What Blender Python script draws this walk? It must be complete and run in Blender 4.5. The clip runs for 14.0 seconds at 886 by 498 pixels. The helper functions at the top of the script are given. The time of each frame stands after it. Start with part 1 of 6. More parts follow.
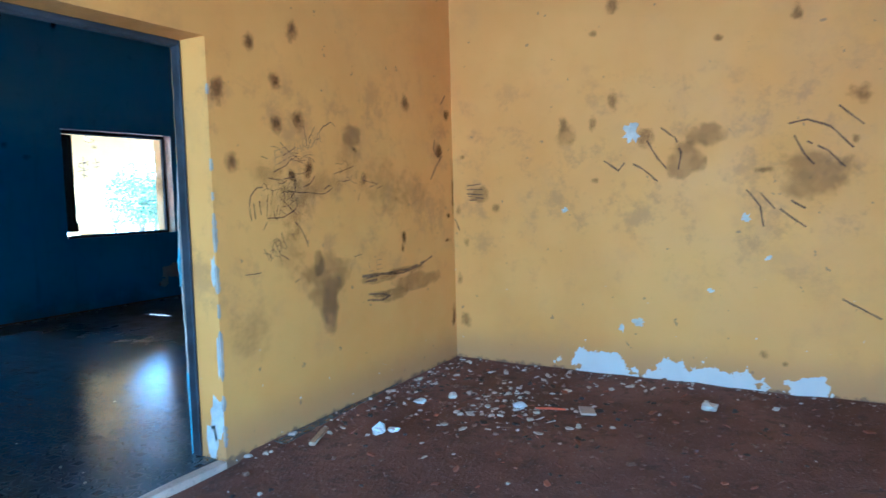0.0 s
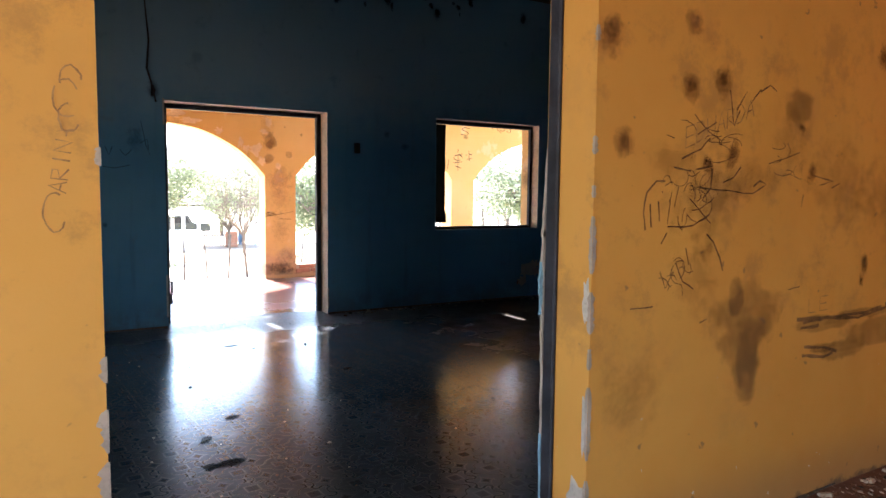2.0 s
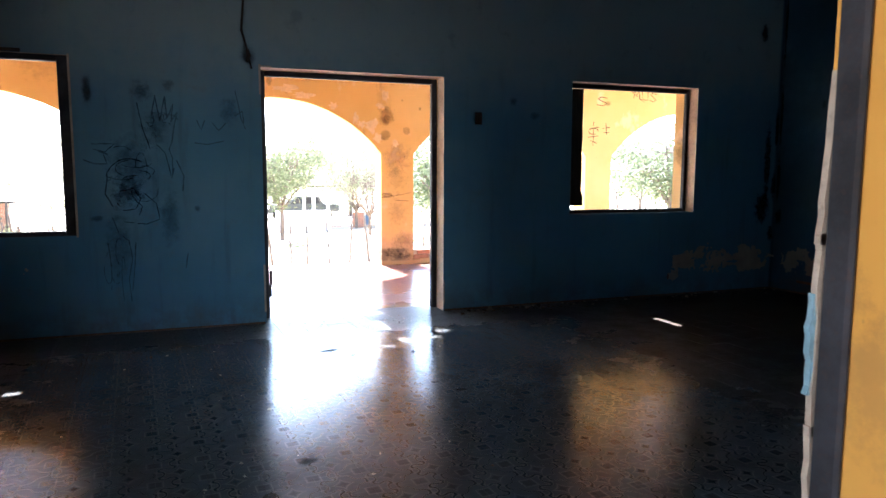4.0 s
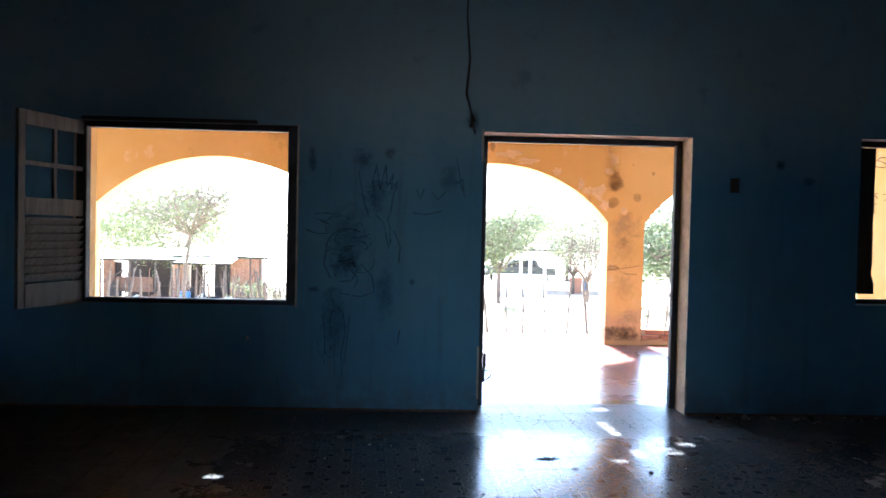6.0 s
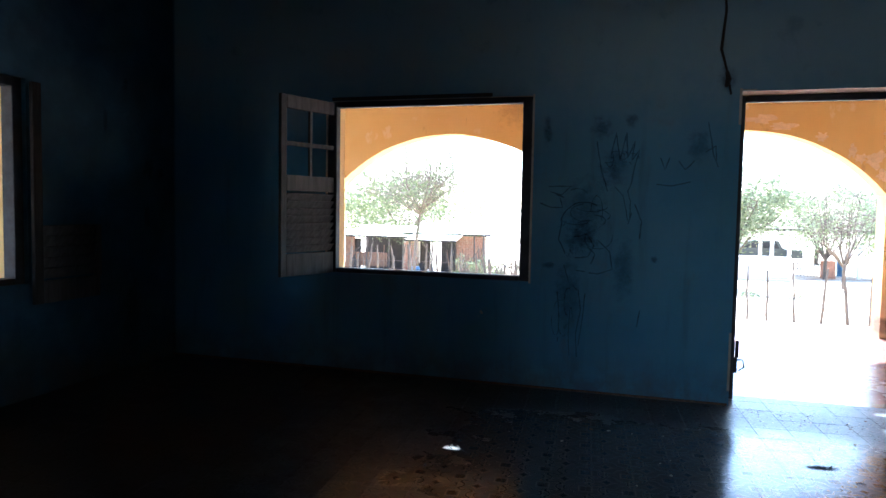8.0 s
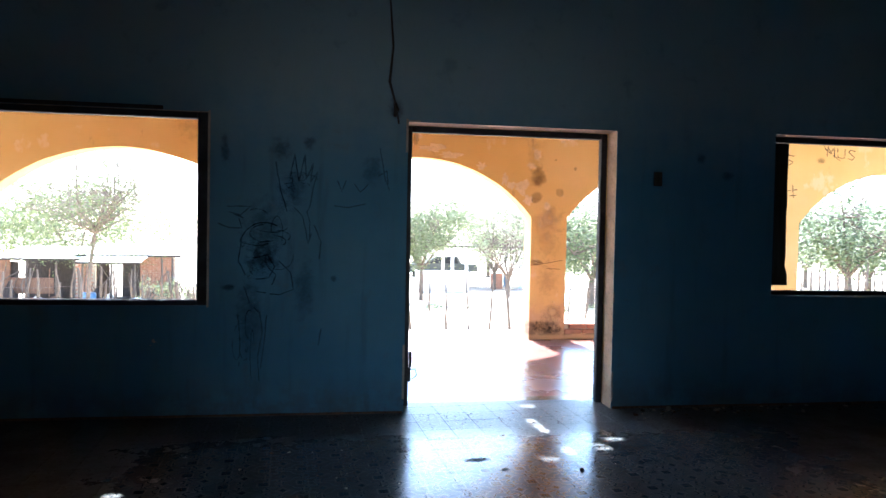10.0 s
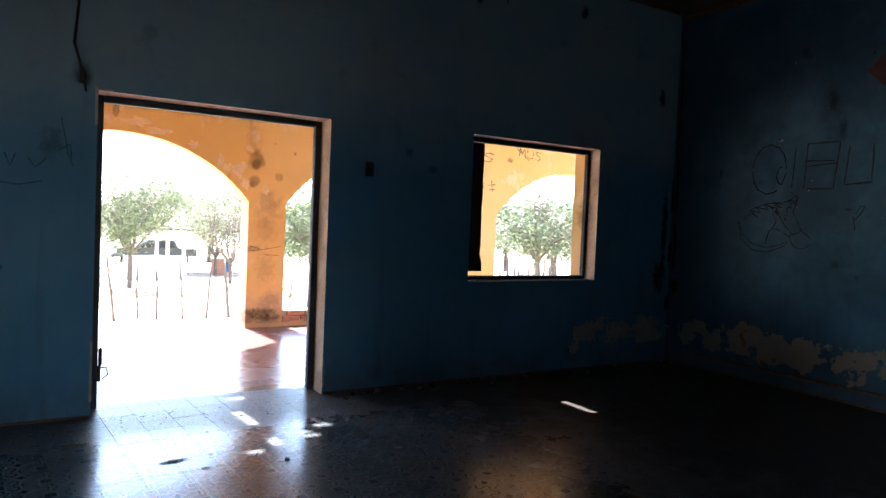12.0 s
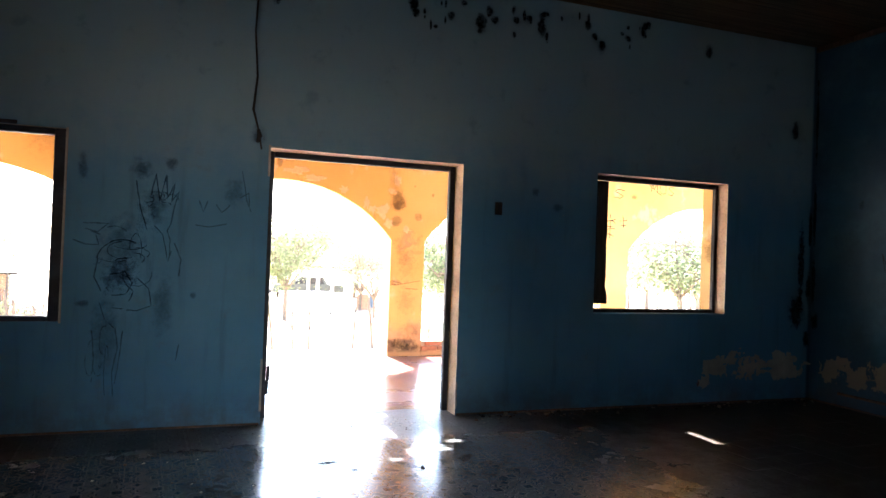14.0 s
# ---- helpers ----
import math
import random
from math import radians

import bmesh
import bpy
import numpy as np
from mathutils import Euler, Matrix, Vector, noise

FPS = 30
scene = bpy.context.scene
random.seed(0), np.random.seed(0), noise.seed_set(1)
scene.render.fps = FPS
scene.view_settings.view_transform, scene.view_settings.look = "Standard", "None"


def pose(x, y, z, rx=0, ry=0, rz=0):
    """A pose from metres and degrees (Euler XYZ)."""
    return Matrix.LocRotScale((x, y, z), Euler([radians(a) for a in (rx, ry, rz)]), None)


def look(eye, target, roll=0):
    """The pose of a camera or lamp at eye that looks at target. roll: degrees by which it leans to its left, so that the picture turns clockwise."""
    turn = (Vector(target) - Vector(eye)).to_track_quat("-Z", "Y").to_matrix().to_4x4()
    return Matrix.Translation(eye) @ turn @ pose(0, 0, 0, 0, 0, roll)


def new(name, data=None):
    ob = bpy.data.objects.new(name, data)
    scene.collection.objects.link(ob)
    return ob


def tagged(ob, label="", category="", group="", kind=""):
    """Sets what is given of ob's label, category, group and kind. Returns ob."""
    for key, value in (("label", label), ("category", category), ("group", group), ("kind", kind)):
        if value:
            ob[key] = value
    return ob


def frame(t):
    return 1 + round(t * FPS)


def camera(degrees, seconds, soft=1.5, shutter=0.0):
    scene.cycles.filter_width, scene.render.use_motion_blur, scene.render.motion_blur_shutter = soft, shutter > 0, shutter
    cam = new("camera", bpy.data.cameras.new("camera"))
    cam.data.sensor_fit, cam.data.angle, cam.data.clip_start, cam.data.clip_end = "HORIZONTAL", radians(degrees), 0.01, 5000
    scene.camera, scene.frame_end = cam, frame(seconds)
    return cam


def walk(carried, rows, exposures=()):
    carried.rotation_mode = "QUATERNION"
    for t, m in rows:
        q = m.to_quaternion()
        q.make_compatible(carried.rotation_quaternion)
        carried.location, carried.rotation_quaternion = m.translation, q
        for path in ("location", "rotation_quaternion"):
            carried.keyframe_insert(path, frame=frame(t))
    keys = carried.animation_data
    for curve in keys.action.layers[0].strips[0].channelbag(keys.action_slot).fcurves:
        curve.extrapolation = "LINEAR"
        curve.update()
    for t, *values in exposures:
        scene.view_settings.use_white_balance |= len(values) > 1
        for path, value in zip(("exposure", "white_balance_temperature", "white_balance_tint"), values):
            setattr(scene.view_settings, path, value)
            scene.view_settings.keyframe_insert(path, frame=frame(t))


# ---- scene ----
cam = camera(66.4, 14.0, shutter=0.12)
PATH = [
    (0, (-1.706, -7.675, 1.281), (0.019, -6.677, 1.12), -1.5),
    (0.5, (-1.571, -7.511, 1.29), (-0.11, -6.164, 1.062), -1.2),
    (1, (-1.412, -7.185, 1.287), (-0.101, -5.681, 1.141), 0.2),
    (1.5, (-1.214, -6.95, 1.27), (-0.047, -5.342, 1.042), -0.1),
    (2, (-0.994, -6.762, 1.287), (0.021, -5.046, 1.125), 0.6),
    (2.2, (-0.936, -6.672, 1.279), (0.057, -4.946, 1.09), 1.5),
    (4.3, (-0.512, -5.61, 1.266), (0.124, -3.725, 1.061), 0.8),
    (4.5, (-0.518, -5.488, 1.276), (0.096, -3.589, 1.146), 1.2),
    (5, (-0.539, -5.319, 1.353), (-0.015, -3.389, 1.364), -0.4),
    (5.5, (-0.496, -5.198, 1.369), (-0.123, -3.233, 1.361), 0.2),
    (6, (-0.455, -5.098, 1.35), (-0.39, -3.1, 1.304), 1.3),
    (6.5, (-0.472, -5.042, 1.338), (-0.687, -3.056, 1.251), 1.4),
    (7, (-0.568, -4.963, 1.33), (-1.077, -3.031, 1.237), 0.5),
    (7.2, (-0.606, -4.946, 1.311), (-1.264, -3.063, 1.174), 0.8),
    (9.3, (-0.519, -4.899, 1.313), (-0.606, -2.903, 1.232), 0.9),
    (9.5, (-0.5, -4.895, 1.334), (-0.484, -2.897, 1.253), 0.7),
    (10, (-0.461, -4.903, 1.327), (-0.166, -2.925, 1.277), 1.1),
    (10.5, (-0.418, -4.897, 1.327), (0.067, -2.958, 1.275), 1.4),
    (11, (-0.401, -4.87, 1.341), (0.216, -2.969, 1.272), 2.2),
    (11.5, (-0.369, -4.875, 1.332), (0.464, -3.058, 1.253), 2.8),
    (12, (-0.346, -4.903, 1.347), (0.692, -3.195, 1.277), 2.4),
    (12.5, (-0.341, -4.938, 1.344), (0.783, -3.284, 1.289), 2.0),
    (13, (-0.335, -4.998, 1.368), (0.737, -3.31, 1.373), 1.0),
    (13.5, (-0.358, -5.212, 1.372), (0.415, -3.37, 1.481), 2.7),
    (14, (-0.466, -5.337, 1.329), (0.204, -3.452, 1.353), 2.1),
]
walk(cam, [(t, look(eye, target, roll)) for t, eye, target, roll in PATH],
     exposures=[(0.0, 4.45, 3500, -12), (0.5, 4.2, 5100, 0), (1.0, 4.02, 5900, 10), (2.0, 3.62, 5950, 10), (2.2, 3.6, 5900, 10), (4.3, 4.0, 5900, 10),
                (5.5, 3.88, 5700, 8), (7.0, 3.42, 5150, 4), (9.5, 3.5, 5400, 5), (11.0, 3.47, 5600, 6), (12.5, 3.68, 6000, 10), (14.0, 4.5, 6500, 10)])

# ---- world, sun ----
SUN_EL, SUN_AZ = 50.0, -4.5   # height, and compass way to the sun, from +y towards +x
world = bpy.data.worlds.new("world")
scene.world = world
world.use_nodes = True
sky = world.node_tree.nodes.new("ShaderNodeTexSky")
sky.sky_type = "NISHITA"
sky.sun_disc = False
sky.sun_elevation = radians(SUN_EL)
sky.sun_rotation = radians(SUN_AZ)
sky.dust_density = 0.8
world.node_tree.nodes["Background"].inputs[1].default_value = 0.13
world.node_tree.links.new(sky.outputs[0], world.node_tree.nodes["Background"].inputs[0])
sun = new("sun", bpy.data.lights.new("sun", "SUN"))
sun.data.energy = 4.6
sun.data.angle = radians(0.53)
sun.data.color = (1.0, 0.95, 0.87)
sa, se = radians(SUN_AZ), radians(SUN_EL)
TO_SUN = Vector((math.sin(sa) * math.cos(se), math.cos(sa) * math.cos(se), math.sin(se)))
sun.matrix_world = look(TO_SUN * 30, (0, 0, 0))

# sky light in the window opening of the yellow room, behind the walker
for nm, m, sx, sy, power in (("window_light", look((-4.3, -6.55, 1.5), (2.4, -6.2, 1.3)), 1.3, 1.1, 10.2),):
    la = new(nm, bpy.data.lights.new(nm, "AREA"))
    la.data.shape = "RECTANGLE"
    la.data.size, la.data.size_y, la.data.energy = sx, sy, power
    la.data.color = (1.0, 0.96, 0.9)
    la.matrix_world = m

# ---- plan, in metres ----
XL, XR = -4.47, 5.50          # blue room: side walls
YP = -5.11                    # partition, yellow face
PT = 0.24                     # its thickness
WT = 0.35                     # front wall thickness
XY = 2.91                     # yellow room: right wall
YB = -10.2                    # yellow room: back wall
H = 3.65
PZ = -0.08                    # portico floor
AY, AT = 3.80, 0.32           # arcade: near face, thickness
DOOR = (0.0, 1.59, -1.0, 2.12)
WIN_R = (2.90, 4.385, 0.87, 2.147)
WIN_L = (-3.03, -1.39, 0.78, 2.13)
PDOOR = (-0.885, 0.55, -1.0, 2.05)


# ---- materials ----
class Nodes:
    """Short hand for building a node material."""

    def __init__(self, name, rough=0.8, spec=0.5):
        self.m = bpy.data.materials.new(name)
        self.m.use_nodes = True
        self.t = self.m.node_tree
        self.b = self.t.nodes["Principled BSDF"]
        self.b.inputs["Roughness"].default_value = rough
        self.b.inputs["Specular IOR Level"].default_value = spec
        self.pos = self.t.nodes.new("ShaderNodeNewGeometry").outputs["Position"]

    def put(self, socket, value):
        if isinstance(value, bpy.types.NodeSocket):
            self.t.links.new(value, socket)
        elif isinstance(value, tuple) and len(value) == 3 and len(socket.default_value) == 4:
            socket.default_value = (*value, 1)
        else:
            socket.default_value = value

    def math(self, op, a, b=0.0, c=0.0, clamp=False):
        n = self.t.nodes.new("ShaderNodeMath")
        n.operation, n.use_clamp = op, clamp
        for s, v in zip(n.inputs, (a, b, c)):
            self.put(s, v)
        return n.outputs[0]

    def noise(self, scale, detail=4.0, rough=0.55, vec=None, stretch=None):
        vec = vec or self.pos
        if stretch:
            mp = self.t.nodes.new("ShaderNodeMapping")
            mp.inputs["Scale"].default_value = stretch
            self.put(mp.inputs["Vector"], vec)
            vec = mp.outputs[0]
        n = self.t.nodes.new("ShaderNodeTexNoise")
        self.put(n.inputs["Vector"], vec)
        n.inputs["Scale"].default_value, n.inputs["Detail"].default_value, n.inputs["Roughness"].default_value = scale, detail, rough
        return n.outputs["Fac"]

    def step(self, x, lo, hi, a=0.0, b=1.0):
        n = self.t.nodes.new("ShaderNodeMapRange")
        n.interpolation_type = "SMOOTHSTEP"
        self.put(n.inputs["Value"], x)
        for k, v in zip(("From Min", "From Max", "To Min", "To Max"), (lo, hi, a, b)):
            n.inputs[k].default_value = v
        return n.outputs[0]

    def mix(self, f, a, b, mode="MIX"):
        n = self.t.nodes.new("ShaderNodeMix")
        n.data_type, n.blend_type = "RGBA", mode
        self.put(n.inputs[0], f)
        self.put(n.inputs[6], a)
        self.put(n.inputs[7], b)
        return n.outputs[2]

    def xyz(self, vec=None):
        n = self.t.nodes.new("ShaderNodeSeparateXYZ")
        self.put(n.inputs[0], vec or self.pos)
        return n.outputs

    def uv(self):
        return self.t.nodes.new("ShaderNodeTexCoord").outputs["UV"]

    def random(self):
        return self.t.nodes.new("ShaderNodeObjectInfo").outputs["Random"]

    def island(self):
        return self.t.nodes.new("ShaderNodeNewGeometry").outputs["Random Per Island"]

    def bump(self, height, strength=0.4, dist=0.01):
        n = self.t.nodes.new("ShaderNodeBump")
        n.inputs["Strength"].default_value, n.inputs["Distance"].default_value = strength, dist
        self.put(n.inputs["Height"], height)
        self.put(self.b.inputs["Normal"], n.outputs[0])

    def done(self, color, rough=None):
        self.put(self.b.inputs["Base Color"], color)
        if rough is not None:
            self.put(self.b.inputs["Roughness"], rough)
        return self.m


def grainy(name, rgb, rough=0.8, vary=0.35, scale=6.0, bump=0.3, spec=0.4, stretch=None, metal=0.0, dirt=(0.1, 0.08, 0.06), dirt_shade=0.25):
    """A plain material with two scales of variation, wear and relief."""
    n = Nodes(name, rough, spec)
    a, b = n.noise(scale, 5, 0.6, stretch=stretch), n.noise(scale * 9, 3, 0.6, stretch=stretch)
    dark = tuple(c * (1 - vary) for c in rgb)
    light = tuple(min(1, c * (1 + vary)) for c in rgb)
    col = n.mix(n.step(a, 0.3, 0.7), dark, light)
    col = n.mix(n.math("MULTIPLY", n.step(b, 0.5, 0.75), dirt_shade), col, dirt)
    n.bump(n.math("ADD", a, n.math("MULTIPLY", b, 0.5)), bump, 0.006)
    n.b.inputs["Metallic"].default_value = metal
    return n.done(col, n.step(b, 0.2, 0.8, rough - 0.1, min(1, rough + 0.12)))


def band(n, x, lo, hi, soft):
    """1 between lo and hi, falling to 0 over soft outside."""
    return n.math("MULTIPLY", n.step(x, lo - soft, lo), n.step(x, hi, hi + soft, 1.0, 0.0))


def blue_paint():
    n = Nodes("blue_paint", 0.62, 0.35)
    x, y, z = n.xyz()
    big, mid, fine = n.noise(0.9, 4), n.noise(5, 6, 0.65), n.noise(45, 3)
    col = n.mix(n.step(big, 0.3, 0.7), (0.078, 0.23, 0.385), (0.115, 0.285, 0.44))
    streak = n.noise(3, 5, 0.6, stretch=(3, 3, 0.35))
    col = n.mix(n.step(streak, 0.52, 0.75, 0, 0.35), col, (0.05, 0.10, 0.13))
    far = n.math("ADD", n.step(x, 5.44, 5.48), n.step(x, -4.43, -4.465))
    # greyer paint higher up, lightened further to stand in for missing light
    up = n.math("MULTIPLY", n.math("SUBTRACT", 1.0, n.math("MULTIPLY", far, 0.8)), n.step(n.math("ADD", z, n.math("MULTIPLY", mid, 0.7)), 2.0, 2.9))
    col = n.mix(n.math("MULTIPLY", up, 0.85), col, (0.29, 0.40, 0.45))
    col = n.mix(n.step(mid, 0.56, 0.72, 0, 0.45), col, (0.13, 0.20, 0.25))
    # side walls: dirt blotches plus painted-in shade, holding them darker than the front
    dirt_shade = n.math("MULTIPLY", far, n.step(n.noise(1.5, 6, 0.65), 0.25, 0.65, 0.65, 1.05))
    col = n.mix(n.math("MULTIPLY", dirt_shade, 0.9), col, (0.012, 0.055, 0.10))
    foot = n.step(z, 0.02, 0.35, 0.5, 0.0)
    col = n.mix(n.math("MULTIPLY", foot, n.step(mid, 0.3, 0.6)), col, (0.09, 0.08, 0.07))
    # paint fallen off low on the walls by the far corner
    rag = n.math("ADD", n.math("MULTIPLY", n.noise(3.2, 5, 0.6), 0.75), n.math("MULTIPLY", n.noise(13, 3, 0.6), 0.22))
    zf = n.math("SUBTRACT", z, n.math("MULTIPLY", n.step(y, -2.6, 0.0), -0.02))
    near = n.math("MULTIPLY", band(n, x, 4.3, 6.0, 0.5), band(n, y, -3.3, 0.5, 1.2))
    env = n.math("MULTIPLY", band(n, zf, 0.34, 0.40, 0.30), near)
    bare = n.step(n.math("ADD", n.math("MULTIPLY", n.math("SUBTRACT", rag, 0.485), 4.6), env), 0.84, 0.87)
    brick = n.math("MULTIPLY", bare, n.step(n.noise(2.1, 3), 0.64, 0.66))
    # plaster paler on the front wall; its darker side-wall tone is painted-in shade
    col = n.mix(bare, col, n.mix(n.math("MULTIPLY", mid, n.step(y, -0.06, -0.02, 0.4, 1.4)), (0.17, 0.145, 0.12), (0.50, 0.44, 0.37)))
    col = n.mix(brick, col, (0.16, 0.06, 0.04))
    n.bump(n.math("SUBTRACT", n.math("ADD", n.math("MULTIPLY", mid, 0.4), n.math("MULTIPLY", fine, 0.15)), n.math("MULTIPLY", bare, 1.2)), 0.35, 0.01)
    return n.done(col, n.step(mid, 0.3, 0.7, 0.5, 0.75))


def yellow_paint():
    n = Nodes("yellow_paint", 0.6, 0.35)
    x, y, z = n.xyz()
    big, mid, fine = n.noise(0.8, 4), n.noise(4, 6, 0.65), n.noise(40, 3)
    col = n.mix(n.step(big, 0.3, 0.7), (0.67, 0.325, 0.060), (0.75, 0.395, 0.085))
    col = n.mix(n.step(n.noise(2.2, 6, 0.7), 0.52, 0.72, 0, 0.30), col, (0.50, 0.27, 0.09))
    mz = n.math("MULTIPLY", band(n, z, 1.0, 1.75, 0.6), n.step(n.noise(3.1, 7, 0.75), 0.5, 0.66))
    col = n.mix(n.math("MULTIPLY", mz, 0.42), col, (0.32, 0.17, 0.065))
    spots = n.step(n.noise(16, 2), 0.72, 0.76, 0, 0.6)
    col = n.mix(spots, col, (0.20, 0.13, 0.08))
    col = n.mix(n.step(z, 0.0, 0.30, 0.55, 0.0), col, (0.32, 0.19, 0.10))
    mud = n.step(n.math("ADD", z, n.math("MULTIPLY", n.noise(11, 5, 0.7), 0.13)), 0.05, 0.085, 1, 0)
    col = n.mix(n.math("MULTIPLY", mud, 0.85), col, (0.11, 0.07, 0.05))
    rag = n.math("ADD", n.math("MULTIPLY", n.noise(3.0, 5, 0.6), 0.75), n.math("MULTIPLY", n.noise(12, 3, 0.6), 0.22))
    right = n.math("MULTIPLY", n.step(x, 2.85, 2.9), band(n, y, -7.4, -6.15, 0.8))
    env = n.math("MULTIPLY", n.step(z, 0.02, 0.36, 1.0, 0.0), right)
    bare = n.step(n.math("ADD", rag, n.math("MULTIPLY", env, 0.42)), 0.835, 0.85)
    flake = n.step(n.noise(21, 2), 0.745, 0.755)
    bare = n.math("MAXIMUM", bare, n.math("MULTIPLY", flake, n.step(z, 0.1, 0.9, 1, 0)))
    col = n.mix(bare, col, n.mix(mid, (0.62, 0.56, 0.50), (0.78, 0.74, 0.68)))
    n.bump(n.math("SUBTRACT", n.math("ADD", n.math("MULTIPLY", mid, 0.5), n.math("MULTIPLY", fine, 0.15)), n.math("MULTIPLY", bare, 1.0)), 0.35, 0.01)
    return n.done(col, n.step(mid, 0.3, 0.7, 0.5, 0.72))


def orange_paint():
    n = Nodes("orange_paint", 0.7, 0.3)
    x, y, z = n.xyz()
    big, mid, fine = n.noise(0.7, 4), n.noise(3.5, 6, 0.65), n.noise(38, 3)
    col = n.mix(n.step(big, 0.3, 0.7), (0.66, 0.405, 0.125), (0.72, 0.47, 0.19))
    pale = n.step(n.noise(2.6, 6, 0.6, stretch=(1.2, 1.2, 0.8)), 0.60, 0.66, 0, 0.55)
    col = n.mix(pale, col, (0.74, 0.55, 0.34))
    soot = n.step(n.noise(3.4, 5, 0.65, stretch=(1.4, 1.4, 0.6)), 0.62, 0.75, 0, 0.5)
    col = n.mix(soot, col, (0.26, 0.15, 0.08))
    low = n.step(n.math("ADD", z, n.math("MULTIPLY", mid, 0.5)), 0.45, 0.75, 0.75, 0.0)
    col = n.mix(low, col, (0.50, 0.30, 0.18))
    foot = n.math("MULTIPLY", band(n, z, 0.0, 0.14, 0.04), n.step(n.noise(5, 5, 0.7), 0.42, 0.55))
    col = n.mix(n.math("MULTIPLY", foot, 0.8), col, (0.20, 0.12, 0.08))
    n.bump(n.math("ADD", n.math("MULTIPLY", mid, 0.5), n.math("MULTIPLY", fine, 0.2)), 0.35, 0.012)
    return n.done(col)


def tile_mat(name, ground, line, dark, gloss, figured=True, spec=0.4):
    """A cement tile; its figure is drawn in the tile's own square."""
    n = Nodes(name, gloss, spec)
    u, v, _ = n.xyz(n.uv())
    a = n.math("ABSOLUTE", n.math("SUBTRACT", n.math("MULTIPLY", u, 2), 1))
    b = n.math("ABSOLUTE", n.math("SUBTRACT", n.math("MULTIPLY", v, 2), 1))
    big, mid = n.noise(1.3, 5, 0.6), n.noise(9, 6, 0.7)
    col = n.mix(n.step(mid, 0.3, 0.7), tuple(c * 0.85 for c in ground), tuple(c * 1.15 for c in ground))
    if figured:
        cu, cv = (n.math("COSINE", n.math("MULTIPLY", w, 2 * math.pi)) for w in (u, v))
        su = n.math("SINE", n.math("MULTIPLY", u, 4 * math.pi))
        sv = n.math("COSINE", n.math("MULTIPLY", v, 4 * math.pi))
        wave = n.math("ADD", n.math("ADD", cu, cv), n.math("MULTIPLY", n.math("MULTIPLY", su, sv), 0.85))
        star = n.math("ADD", n.math("POWER", a, 0.62), n.math("POWER", b, 0.62))
        box = n.math("MINIMUM", a, b)

        def ln(f, at, wd):
            return n.step(n.math("ABSOLUTE", n.math("SUBTRACT", f, at)), wd * 0.5, wd, 1, 0)
        deep = n.math("MAXIMUM", ln(wave, 0.0, 0.20), n.math("MAXIMUM", n.step(star, 0.42, 0.50, 0.6, 0), n.step(box, 0.76, 0.80, 0, 0.5)))
        pale = n.math("MAXIMUM", n.math("MAXIMUM", ln(wave, 0.30, 0.11), ln(star, 0.66, 0.07)), n.math("MAXIMUM", ln(wave, -0.30, 0.10), ln(box, 0.70, 0.04)))
        wear = n.step(n.noise(3.0, 5, 0.65), 0.35, 0.6, 0.35, 1.0)
        col = n.mix(n.math("MULTIPLY", n.math("MULTIPLY", pale, wear), 0.8), col, line)
        col = n.mix(n.math("MULTIPLY", deep, 0.9), col, dark)
    px, py, _ = n.xyz()
    dust = n.step(big, 0.42, 0.68, 0.0, 0.12)
    col = n.mix(dust, col, tuple((g + 0.12) * 0.75 for g in ground))
    grime = n.step(n.noise(24, 4, 0.7), 0.62, 0.72)
    col = n.mix(n.math("MULTIPLY", grime, 0.4), col, (0.03, 0.025, 0.02))
    rag = n.math("MULTIPLY", n.math("SUBTRACT", n.noise(3.5, 6, 0.7), 0.5), 2.2)
    if figured:
        # trodden dirt dulls the glaze along the threshold and away from the way through
        inner = n.math("LESS_THAN", py, 0.3)
        side = n.math("MAXIMUM", n.step(n.math("ADD", px, rag), 1.7, 3.6), n.step(n.math("ADD", px, rag), -0.8, -3.0))
        edge = n.math("MULTIPLY", n.step(n.math("ADD", py, n.math("MULTIPLY", rag, 0.35)), -0.85, -0.3), inner)
        soil = n.math("MAXIMUM", n.math("MULTIPLY", side, 0.92), n.math("MULTIPLY", edge, 0.62), clamp=True)
        # brown soil at the sides, coloured darker still to stand in for shade
        col = n.mix(n.math("MULTIPLY", side, 0.8), col, (0.032, 0.018, 0.012))
    else:
        soil = 0.0
    speck = n.noise(70, 4, 0.7, stretch=(1, 2.2, 1))
    n.bump(n.math("ADD", n.math("ADD", n.math("MULTIPLY", mid, 0.15), n.math("MULTIPLY", speck, 0.10)), n.math("MULTIPLY", n.noise(1.1, 1), 0.9)), 0.08, 0.006)
    rough = n.math("ADD", n.step(big, 0.3, 0.7, gloss * 0.88, gloss * 1.15), n.math("ADD", n.math("MULTIPLY", grime, 0.10), n.math("MULTIPLY", soil, 0.30)))
    n.put(n.b.inputs["Specular IOR Level"], n.math("SUBTRACT", spec, n.math("MULTIPLY", soil, spec * 0.75)))
    return n.done(col, rough)


